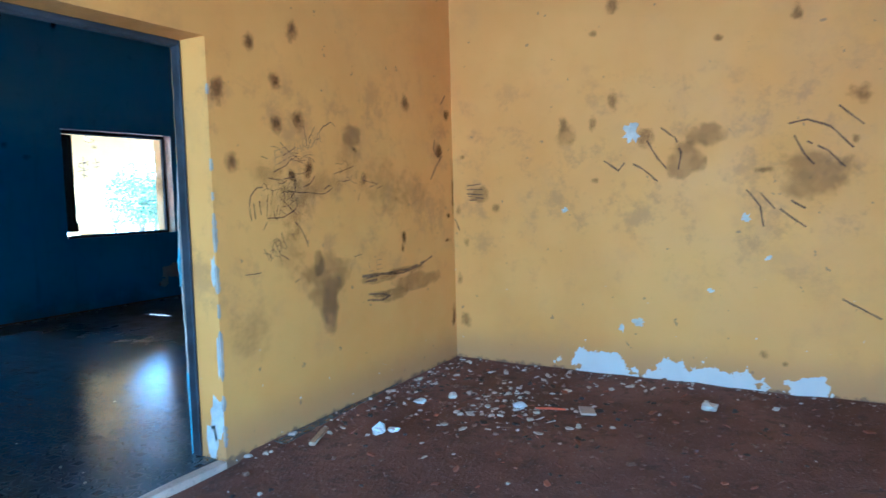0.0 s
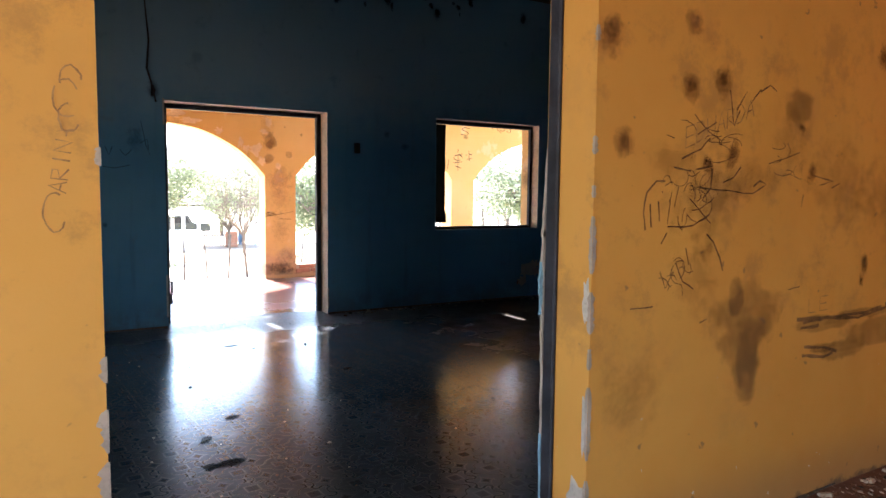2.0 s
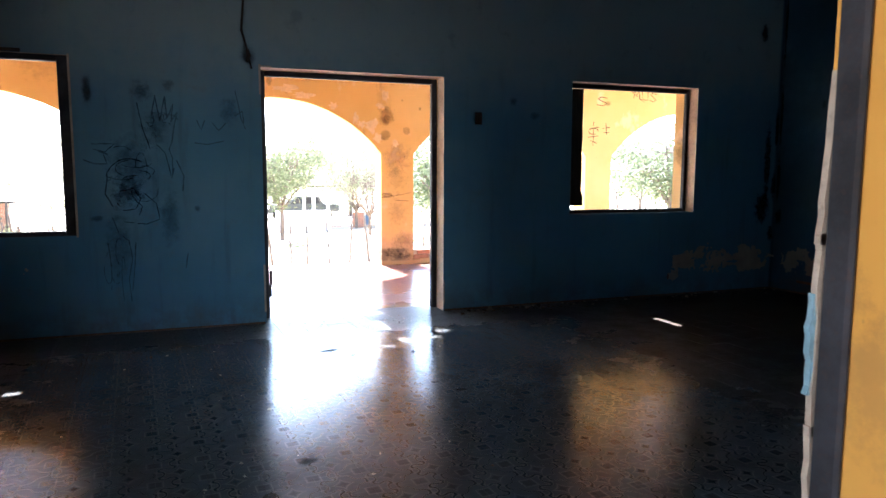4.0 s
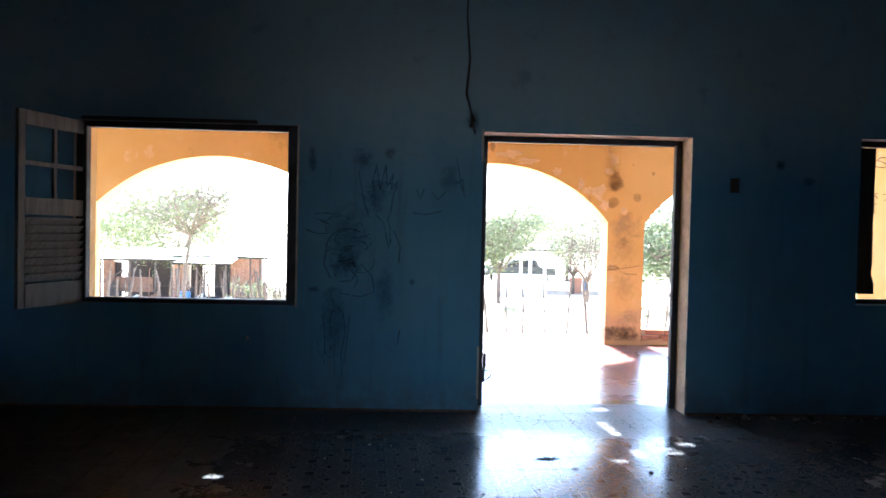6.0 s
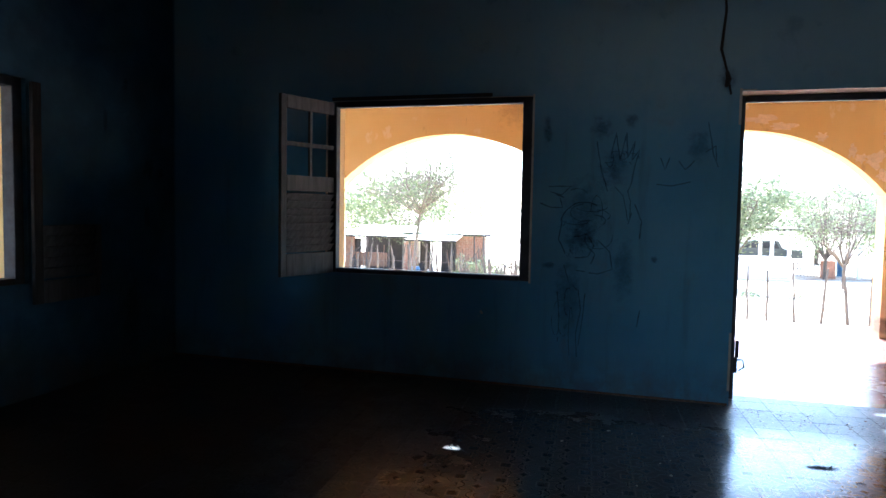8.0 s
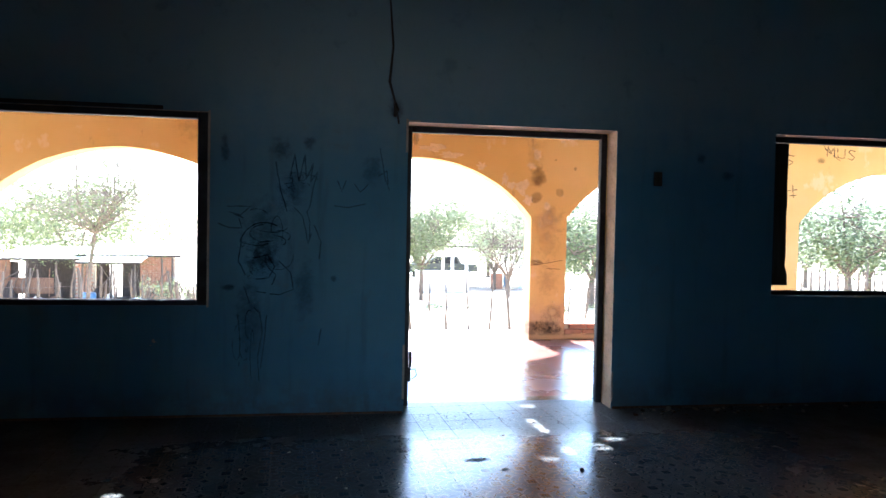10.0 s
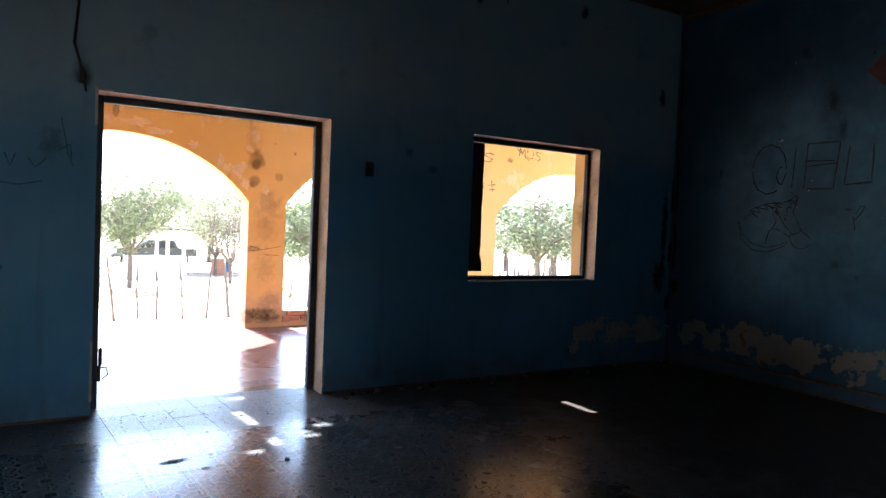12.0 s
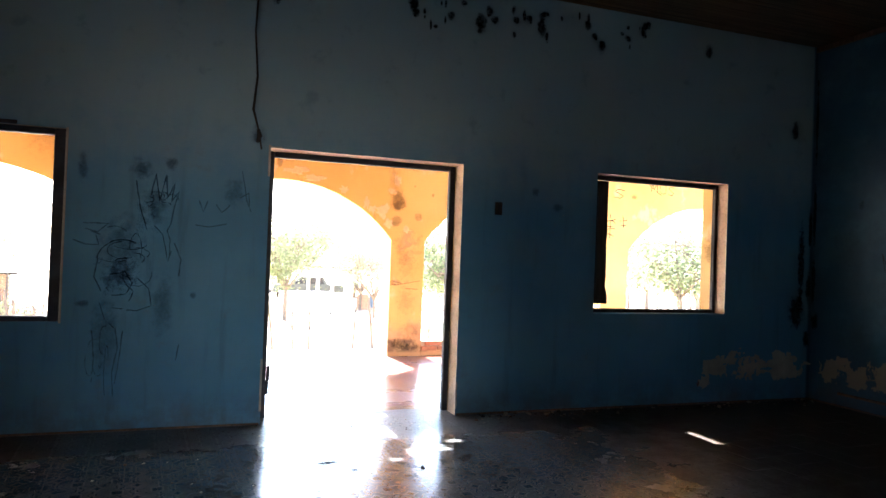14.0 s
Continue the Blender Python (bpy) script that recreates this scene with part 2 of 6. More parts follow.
def earth_mat():
    n = Nodes("earth_floor", 0.9, 0.2)
    a, b, c = n.noise(1.6, 5, 0.6), n.noise(9, 6, 0.7), n.noise(60, 3)
    col = n.mix(n.step(a, 0.3, 0.7), (0.115, 0.056, 0.038), (0.19, 0.10, 0.07))
    col = n.mix(n.step(b, 0.50, 0.68, 0, 0.75), col, (0.07, 0.045, 0.035))
    col = n.mix(n.step(c, 0.63, 0.70, 0, 0.7), col, (0.28, 0.22, 0.18))
    n.bump(n.math("ADD", b, n.math("MULTIPLY", c, 0.5)), 0.6, 0.02)
    return n.done(col)


def stain_mat(name, rgb, strength, edge=0.6, coarse=False):
    """A soft-edged stain on a disc; the shape breaks up towards the rim."""
    n = Nodes(name, 0.85, 0.2)
    u, v, _ = n.xyz(n.uv())
    a = n.math("SUBTRACT", n.math("MULTIPLY", u, 2), 1)
    b = n.math("SUBTRACT", n.math("MULTIPLY", v, 2), 1)
    r = n.math("SQRT", n.math("ADD", n.math("MULTIPLY", a, a), n.math("MULTIPLY", b, b)))
    r = n.math("ADD", r, n.math("MULTIPLY", n.math("SUBTRACT", n.noise(5 if coarse else 15, 5 if coarse else 6, 0.6), 0.5), 1.8))
    alpha = n.math("MULTIPLY", n.step(r, 1.0 - edge, 0.95, 1, 0), n.math("MULTIPLY", n.step(n.noise(9 if coarse else 50, 4), 0.25, 0.6, 0.55, 1.0), strength))
    n.put(n.b.inputs["Alpha"], alpha)
    return n.done(rgb)


def leaf_mat(name, dark, light):
    n = Nodes(name, 0.6, 0.3)
    col = n.mix(n.island(), dark, light)
    n.b.inputs["Transmission Weight"].default_value = 0.0
    tr = n.t.nodes.new("ShaderNodeBsdfTranslucent")
    n.put(tr.inputs[0], col)
    mx = n.t.nodes.new("ShaderNodeMixShader")
    mx.inputs[0].default_value = 0.35
    n.t.links.new(n.b.outputs[0], mx.inputs[1])
    n.t.links.new(tr.outputs[0], mx.inputs[2])
    n.t.links.new(mx.outputs[0], n.t.nodes["Material Output"].inputs[0])
    return n.done(col)


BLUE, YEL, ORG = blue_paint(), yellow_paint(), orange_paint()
REVEAL = grainy("worn_reveal_paint", (0.52, 0.40, 0.30), 0.75, 0.2, 4, dirt_shade=0.35)
TILE = tile_mat("cement_tile", (0.080, 0.087, 0.098), (0.19, 0.185, 0.175), (0.012, 0.013, 0.015), 0.19, spec=0.55)
PLAINTILE = tile_mat("worn_sill_cement", (0.09, 0.085, 0.08), (0, 0, 0), (0, 0, 0), 0.27, False)
REDTILE = tile_mat("red_cement_tile", (0.19, 0.085, 0.070), (0, 0, 0), (0, 0, 0), 0.26, False)
REDJOINT = grainy("red_joint_mortar", (0.13, 0.065, 0.052), 0.8, 0.2, 12)
JOINT = grainy("joint_mortar", (0.04, 0.038, 0.036), 0.5, 0.2, 12, 0.05, 0.6)
EARTH = earth_mat()
SAND = grainy("dry_ground", (0.50, 0.40, 0.30), 0.95, 0.18, 1.2, 0.5, 0.1, dirt=(0.3, 0.22, 0.15))
CANE = grainy("cane", (0.13, 0.075, 0.045), 0.7, 0.45, 3, 0.4, stretch=(0.3, 12, 1))
PLASTER = grainy("bare_plaster", (0.47, 0.40, 0.34), 0.9, 0.2, 8, 0.5)
WHITEP = grainy("white_plaster_chip", (0.60, 0.57, 0.52), 0.9, 0.15, 12, 0.5)
STEEL = grainy("dark_painted_steel", (0.030, 0.032, 0.042), 0.65, 0.4, 8, 0.3, 0.3, dirt=(0.10, 0.055, 0.04))
BLUEWOOD = grainy("faded_blue_grey_wood", (0.085, 0.082, 0.085), 0.75, 0.3, 5, 0.4, stretch=(6, 6, 0.6))
BROWNWOOD = grainy("weathered_brown_wood", (0.14, 0.075, 0.045), 0.8, 0.35, 5, 0.5, stretch=(8, 8, 0.7))
DARKWOOD = grainy("sooty_dark_wood", (0.035, 0.026, 0.022), 0.8, 0.4, 6, 0.5, stretch=(8, 8, 0.8))
STICK = grainy("grey_stick_wood", (0.09, 0.07, 0.056), 0.85, 0.3, 6, 0.5, stretch=(4, 4, 0.8))
PALEWOOD = grainy("pale_bare_wood", (0.40, 0.30, 0.20), 0.85, 0.2, 6, 0.4, stretch=(2, 8, 2))
BARK = grainy("bark", (0.13, 0.098, 0.075), 0.9, 0.35, 9, 0.8, stretch=(3, 3, 0.8))
BRICK = grainy("old_red_brick", (0.40, 0.19, 0.12), 0.9, 0.2, 10, 0.6)
LIPBLUE = grainy("pale_blue_paint", (0.24, 0.42, 0.55), 0.7, 0.2, 8, 0.3)
CHALK = grainy("charcoal_line", (0.028, 0.022, 0.020), 0.9, 0.3, 30, 0.1)
MUD = stain_mat("mud_stain", (0.40, 0.18, 0.055), 0.45, 0.6)
MUDCORE = stain_mat("mud_stain_core", (0.22, 0.09, 0.035), 0.48, 0.8)
SMEAR = stain_mat("brown_smear", (0.25, 0.135, 0.055), 0.36, 0.4, True)
RUBCHALK = grainy("rubbed_dark_stroke", (0.27, 0.14, 0.055), 0.9, 0.35, 30, 0.1)
DARKSPOT = stain_mat("dark_mould_spot", (0.018, 0.018, 0.018), 0.92, 0.5)
RUBBLUE = stain_mat("rubbed_charcoal_haze", (0.022, 0.05, 0.08), 0.4, 0.95)
DUST = stain_mat("grey_rub_mark", (0.26, 0.13, 0.05), 0.22, 0.95)
BROWNCHALK = grainy("faded_charcoal_line", (0.20, 0.105, 0.045), 0.9, 0.35, 30, 0.1)
SOFTCHALK = grainy("charcoal_line_on_blue", (0.008, 0.014, 0.018), 0.9, 0.35, 30, 0.1)
BLUECHALK = grainy("faded_line_on_blue", (0.038, 0.11, 0.18), 0.9, 0.35, 30, 0.1)
FADEDORG = grainy("faded_orange_flake", (0.74, 0.53, 0.31), 0.85, 0.12, 8, 0.4)
PALEMARK = stain_mat("faded_orange_patch", (0.72, 0.49, 0.26), 0.5, 0.8, True)
SOOT = stain_mat("soot_stain", (0.045, 0.034, 0.026), 0.5, 0.85)
PALECHALK = grainy("rubbed_brown_line", (0.40, 0.215, 0.085), 0.9, 0.3, 30, 0.1)
WET = stain_mat("dirt_patch", (0.02, 0.017, 0.014), 0.95, 0.35)
TIN = grainy("weathered_tin_sheet", (0.50, 0.48, 0.45), 0.6, 0.2, 3, 0.2, metal=0.2)
REDPAINT = grainy("dark_red_plate", (0.075, 0.02, 0.014), 0.6, 0.2, 10, 0.2)
GREEN_A = leaf_mat("light_green_leaf", (0.085, 0.105, 0.042), (0.21, 0.22, 0.11))
GREEN_C = leaf_mat("dusty_leaf", (0.055, 0.068, 0.024), (0.14, 0.155, 0.06))
GREEN_B = leaf_mat("mid_green_leaf", (0.055, 0.075, 0.028), (0.155, 0.175, 0.075))
WIRE = grainy("rusty_wire", (0.14, 0.11, 0.10), 0.6, 0.3, 20, 0.2, metal=0.6)
WHITEWALL = grainy("whitewash", (0.74, 0.72, 0.68), 0.85, 0.08, 2, 0.3)
BEIGE = grainy("beige_render", (0.45, 0.38, 0.30), 0.9, 0.12, 2, 0.3)
BLUEPL = grainy("blue_plastic", (0.07, 0.15, 0.27), 0.45, 0.2, 3, 0.1)
CARPAINT = grainy("silver_car_paint", (0.045, 0.052, 0.05), 0.35, 0.06, 2, 0.02, 0.6, metal=0.3)
GLASSDARK = grainy("dark_car_glass", (0.02, 0.022, 0.025), 0.12, 0.2, 2, 0.0, 0.6)
RUBBER = grainy("tyre_rubber", (0.03, 0.03, 0.03), 0.85, 0.3, 9, 0.3)
REDLEAF = grainy("dry_red_leaf", (0.20, 0.07, 0.035), 0.8, 0.35, 9, 0.3)
PAPER = grainy("crumpled_white_paper", (0.66, 0.64, 0.61), 0.8, 0.06, 9, 0.2)
ORANGEPL = grainy("orange_red_plastic", (0.55, 0.12, 0.04), 0.5, 0.15, 9, 0.1)


# ---- mesh helpers ----
def mesh_from(name, bm, mats, parent=None, label="", smooth=False):
    me = bpy.data.meshes.new(name)
    bm.to_mesh(me)
    bm.free()
    for m in mats if isinstance(mats, (list, tuple)) else [mats]:
        me.materials.append(m)
    if smooth:
        me.shade_smooth()
    ob = new(name, me)
    if parent:
        ob.parent = parent
    return tagged(ob, label)


def part(name, bm, material, parent, label="", smooth=False):
    return mesh_from(name, bm, material, parent, label, smooth)


def quad(bm, pts, mi=0):
    f = bm.faces.new([bm.verts.new(p) for p in pts])
    f.material_index = mi
    return f


def add_box(bm, x0, x1, y0, y1, z0, z1, m=None, mi=0, bevel=0.0):
    """A box in bm, its long edges chamfered where bevel is given."""
    vs = [bm.verts.new((x, y, z)) for x in (x0, x1) for y in (y0, y1) for z in (z0, z1)]
    fs = [bm.faces.new([vs[i] for i in q]) for q in ((0, 1, 3, 2), (4, 6, 7, 5), (0, 4, 5, 1), (2, 3, 7, 6), (0, 2, 6, 4), (1, 5, 7, 3))]
    for f in fs:
        f.material_index = mi
    if bevel:
        es = list({e for f in fs for e in f.edges})
        r = bmesh.ops.bevel(bm, geom=es, offset=bevel, segments=1, affect="EDGES")
        vs = list({v for f in r["faces"] for v in f.verts} | {v for v in vs if v.is_valid})
        for f in {f for v in vs for f in v.link_faces}:
            f.material_index = mi
    if m is not None:
        bmesh.ops.transform(bm, matrix=m, verts=[v for v in vs if v.is_valid])
    return vs


def boxes(items, bevel=0.003):
    bm = bmesh.new()
    for it in items:
        add_box(bm, *it, bevel=bevel)
    return bm


def tube(bm, pts, radii, sides=6, wob=0.0, rnd=random):
    """A tapered, closed tube along pts."""
    rings = []
    for i, p in enumerate(pts):
        p = Vector(p)
        d = (Vector(pts[min(i + 1, len(pts) - 1)]) - Vector(pts[max(i - 1, 0)])).normalized()
        a = d.orthogonal().normalized()
        b = d.cross(a)
        rings.append([bm.verts.new(p + (a * math.cos(2 * math.pi * k / sides) + b * math.sin(2 * math.pi * k / sides)) * radii[i] * (1 + wob * (rnd.random() - 0.5)))
                      for k in range(sides)])
    for r, s in zip(rings, rings[1:]):
        off = min(range(sides), key=lambda o: sum((r[k].co - s[(k + o) % sides].co).length for k in range(sides)))
        for k in range(sides):
            bm.faces.new([r[k], r[(k + 1) % sides], s[(k + 1 + off) % sides], s[(k + off) % sides]])
    bm.faces.new(list(reversed(rings[0])))
    bm.faces.new(rings[-1])


def wall(name, a, b, thick, z0, z1, holes, mats):
    """A wall from a to b in plan, near face on that line, body to its left. holes: (u0, u1, z0, z1). mats: near face, far face, reveals."""
    a, b = Vector(a), Vector(b)
    d = b - a
    L = d.length
    d.normalize()
    nrm = Vector((-d.y, d.x))
    us = sorted({0, L, *[h[0] for h in holes], *[h[1] for h in holes]})
    zs = sorted({z0, z1, *[h[2] for h in holes], *[h[3] for h in holes]})
    us = [u for u in us if 0 <= u <= L]
    zs = [z for z in zs if z0 <= z <= z1]
    P = lambda u, w, z: (a.x + d.x * u + nrm.x * w, a.y + d.y * u + nrm.y * w, z)
    bm = bmesh.new()
    solid = {(i, j): not any(h[0] < (us[i] + us[i + 1]) / 2 < h[1] and h[2] < (zs[j] + zs[j + 1]) / 2 < h[3] for h in holes)
             for i in range(len(us) - 1) for j in range(len(zs) - 1)}
    mid = thick * 0.5
    for (i, j), s in solid.items():
        if not s:
            continue
        u, v, p, q = us[i], us[i + 1], zs[j], zs[j + 1]
        quad(bm, [P(u, 0, p), P(v, 0, p), P(v, 0, q), P(u, 0, q)], 0)
        quad(bm, [P(v, thick, p), P(u, thick, p), P(u, thick, q), P(v, thick, q)], 1)
        for w0, w1, mi in ((0, mid, 2), (mid, thick, 3)):
            if not solid.get((i - 1, j), False):
                quad(bm, [P(u, w1, p), P(u, w0, p), P(u, w0, q), P(u, w1, q)], mi)
            if not solid.get((i + 1, j), False):
                quad(bm, [P(v, w0, p), P(v, w1, p), P(v, w1, q), P(v, w0, q)], mi)
            if not solid.get((i, j - 1), False):
                quad(bm, [P(u, w1, p), P(v, w1, p), P(v, w0, p), P(u, w0, p)], mi)
            if not solid.get((i, j + 1), False):
                quad(bm, [P(u, w0, q), P(v, w0, q), P(v, w1, q), P(u, w1, q)], 4 if w0 == 0 and len(mats) > 4 else mi)
    bmesh.ops.remove_doubles(bm, verts=bm.verts, dist=0.0001)
    return tagged(mesh_from(name, bm, mats), kind="structure")


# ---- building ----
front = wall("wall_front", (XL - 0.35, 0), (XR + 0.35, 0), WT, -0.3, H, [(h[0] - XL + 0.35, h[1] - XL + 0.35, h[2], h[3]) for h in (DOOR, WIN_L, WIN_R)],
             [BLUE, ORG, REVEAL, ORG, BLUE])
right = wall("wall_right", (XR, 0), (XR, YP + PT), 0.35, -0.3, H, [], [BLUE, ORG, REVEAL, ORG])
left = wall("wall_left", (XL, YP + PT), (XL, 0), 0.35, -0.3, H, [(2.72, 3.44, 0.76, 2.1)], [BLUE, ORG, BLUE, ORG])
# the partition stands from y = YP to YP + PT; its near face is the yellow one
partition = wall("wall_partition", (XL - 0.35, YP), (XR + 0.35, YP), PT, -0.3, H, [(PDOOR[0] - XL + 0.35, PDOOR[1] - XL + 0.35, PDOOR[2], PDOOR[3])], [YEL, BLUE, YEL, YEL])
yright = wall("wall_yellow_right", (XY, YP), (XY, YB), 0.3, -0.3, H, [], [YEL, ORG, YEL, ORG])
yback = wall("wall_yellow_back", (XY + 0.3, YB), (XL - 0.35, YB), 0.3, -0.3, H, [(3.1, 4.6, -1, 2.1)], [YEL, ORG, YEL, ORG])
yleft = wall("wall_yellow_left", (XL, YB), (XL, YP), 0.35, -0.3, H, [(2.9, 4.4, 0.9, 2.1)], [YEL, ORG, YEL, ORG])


def slab(name, x0, x1, y0, y1, z0, z1, mat):
    bm = bmesh.new()
    add_box(bm, x0, x1, y0, y1, z0, z1)
    return tagged(mesh_from(name, bm, mat), kind="structure")


floor_room = slab("floor_room", XL, XR, YP + 0.06, 0.26, -0.3, -0.006, JOINT)
floor_portico = slab("floor_portico", -8.4, 12.5, WT, AY + AT, -0.35, PZ - 0.006, REDJOINT)
slab("door_sill", DOOR[0], DOOR[1], 0.262, WT, -0.3, -0.003, PLAINTILE)
slab("floor_portico_side", -8.4, XL - 0.35, -6.0, WT, -0.35, PZ - 0.006, REDTILE)
slab("door_sill_partition", PDOOR[0], PDOOR[1], YP, YP + 0.06, -0.3, -0.004, REVEAL)


def earth_floor():
    """The dirt over the yellow room's floor, heaped a little towards the walls."""
    bm = bmesh.new()
    nx, ny = 74, 51
    grid = []
    for j in range(ny + 1):
        row = []
        for i in range(nx + 1):
            x, y = XL + (XY - XL) * i / nx, YB + (YP - YB) * j / ny
            e = min(XY - x, (YP - y) if x > PDOOR[1] + 0.15 or x < PDOOR[0] - 0.15 else 9)
            z = -0.035 + 0.012 * noise.noise((x * 2.2, y * 2.2, 0)) + 0.008 * noise.noise((x * 7, y * 7, 3)) + 0.03 * max(0, 1 - e / 0.3)
            row.append(bm.verts.new((x, y, z)))
        grid.append(row)
    for j in range(ny):
        for i in range(nx):
            bm.faces.new([grid[j][i], grid[j][i + 1], grid[j + 1][i + 1], grid[j + 1][i]])
    return tagged(mesh_from("floor_yellow_room", bm, EARTH, smooth=True), kind="structure")


floor_yellow = earth_floor()

# places where the sun comes through gaps in the portico's roof: x, y, width, length on the floor
SPOTS = [(0.97, 0.14, 0.09, 0.05), (0.885, -0.27, 0.05, 0.09), (0.895, -0.385, 0.05, 0.09), (0.905, -0.50, 0.05, 0.08), (0.93, -0.93, 0.05, 0.15),
         (0.77, -1.06, 0.08, 0.05), (1.15, -0.82, 0.08, 0.03), (1.17, -0.90, 0.08, 0.05), (1.31, -0.72, 0.09, 0.05), (-1.56, -1.40, 0.06, 0.05),
         (3.255, -1.05, 0.035, 0.33)]


def canes(name, x0, x1, y0, y1, z0, step, gaps=()):
    """Canes laid side by side along x, open at the gaps (x0, x1, y0, y1)."""
    bm = bmesh.new()
    ys = sorted({round(v, 4) for g in gaps for v in g[2:]} | {round(y0 + step * k, 4) for k in range(int((y1 - y0) / step) + 1)})
    ys = [y for k, y in enumerate(ys) if k == 0 or y - ys[k - 1] > 0.004]
    for a, b in zip(ys, ys[1:]):
        cuts = [x0]
        for g in sorted(gaps):
            if g[2] - 0.003 < (a + b) / 2 < g[3] + 0.003 and g[0] > cuts[-1]:
                cuts += [g[0], g[1]]
        cuts.append(x1)
        z = z0 + 0.003 * noise.noise((0, a * 9, 0))
        d = (b - a) * 0.25
        for u, v in zip(cuts[::2], cuts[1::2]):
            sec = [(a, z + 0.012), (a + d, z), (b - d, z), (b, z + 0.012), (b, z + 0.03), (a, z + 0.03)]
            A = [bm.verts.new((u, *s)) for s in sec]
            B = [bm.verts.new((v, *s)) for s in sec]
            for k in range(6):
                bm.faces.new([A[k], A[(k + 1) % 6], B[(k + 1) % 6], B[k]])
            bm.faces.new(list(reversed(A)))
            bm.faces.new(B)
    return tagged(mesh_from(name, bm, CANE), kind="structure")


canes("ceiling", XL - 0.35, XR + 0.35, YB - 0.3, WT, H, 0.032)
sh = TO_SUN * ((2.98 - 0.0) / TO_SUN.z)
GAPS = [(x + sh.x - w / 2 - .009, x + sh.x + w / 2 + .009, y + sh.y - l / 2 - .009, y + sh.y + l / 2 + .009) for x, y, w, l in SPOTS]
canes("roof_portico", XL - 0.35, 12.8, WT, AY + AT + 0.1, 2.98, 0.12, GAPS)
slab("roof_portico_side", -8.8, XL - 0.35, -6.2, AY + AT + 0.1, 2.98, 3.02, CANE)
bm = boxes([(XR - 0.03, XR - 0.002, YP + PT + 0.01, -0.002, H - 0.055, H - 0.004)], 0.004)
tagged(mesh_from("trim_ceiling", bm, BROWNWOOD), kind="structure")

def arcade(name, origin, along, into, spans, x0, x1, thick, top, spring, bottom):
    """A wall of segmental arches. spans: openings from, to along it; the wall's ends are x0 and x1."""
    o, al, it = Vector(origin), Vector(along), Vector(into)
    P = lambda u, w, z: (o.x + al.x * u + it.x * w, o.y + al.y * u + it.y * w, z)
    bm = bmesh.new()
    e = [x0] + [v for s in spans for v in s] + [x1]
    for i in range(0, len(e), 2):
        a, b = e[i], e[i + 1]
        for p, q in ((bottom, spring), (spring, top)):
            quad(bm, [P(a, 0, p), P(b, 0, p), P(b, 0, q), P(a, 0, q)])
            quad(bm, [P(b, thick, p), P(a, thick, p), P(a, thick, q), P(b, thick, q)])
        quad(bm, [P(a, thick, bottom), P(a, 0, bottom), P(a, 0, spring), P(a, thick, spring)])
        quad(bm, [P(b, 0, bottom), P(b, thick, bottom), P(b, thick, spring), P(b, 0, spring)])
    for a, b in spans:
        half, rise = (b - a) / 2, 0.74
        R = (half * half + rise * rise) / (2 * rise)
        n = 28
        pts = []
        for k in range(n + 1):
            u = -half + 2 * half * k / n
            pts.append(((a + b) / 2 + u, spring + rise - R + math.sqrt(max(R * R - u * u, 0)) + 0.006 * noise.noise((u * 5, a, 0)) * (0 < k < n)))
        for (u, z), (v, w) in zip(pts, pts[1:]):
            quad(bm, [P(u, 0, z), P(v, 0, w), P(v, 0, top), P(u, 0, top)])
            quad(bm, [P(v, thick, w), P(u, thick, z), P(u, thick, top), P(v, thick, top)])
            quad(bm, [P(u, thick, z), P(v, thick, w), P(v, 0, w), P(u, 0, z)])
        quad(bm, [P(a, 0, top), P(b, 0, top), P(b, thick, top), P(a, thick, top)])
    bmesh.ops.remove_doubles(bm, verts=bm.verts, dist=0.0003)
    return tagged(mesh_from(name, bm, ORG), kind="structure")


arcade_front = arcade("wall_arcade", (0, AY), (1, 0), (0, 1), [(-8.0, -5.24), (-4.76, -1.48), (-1.0, 2.01), (2.50, 5.42), (5.90, 8.90), (9.38, 12.0)], -8.4, 12.5, AT, 2.98, 1.545, -0.35)
arcade_side = arcade("wall_arcade_side", (-8.4, AY + AT), (0, -1), (1, 0), [(1.6, 4.6), (5.1, 8.1)], 0.0, 10.2, 0.32, 2.98, 1.545, -0.35)


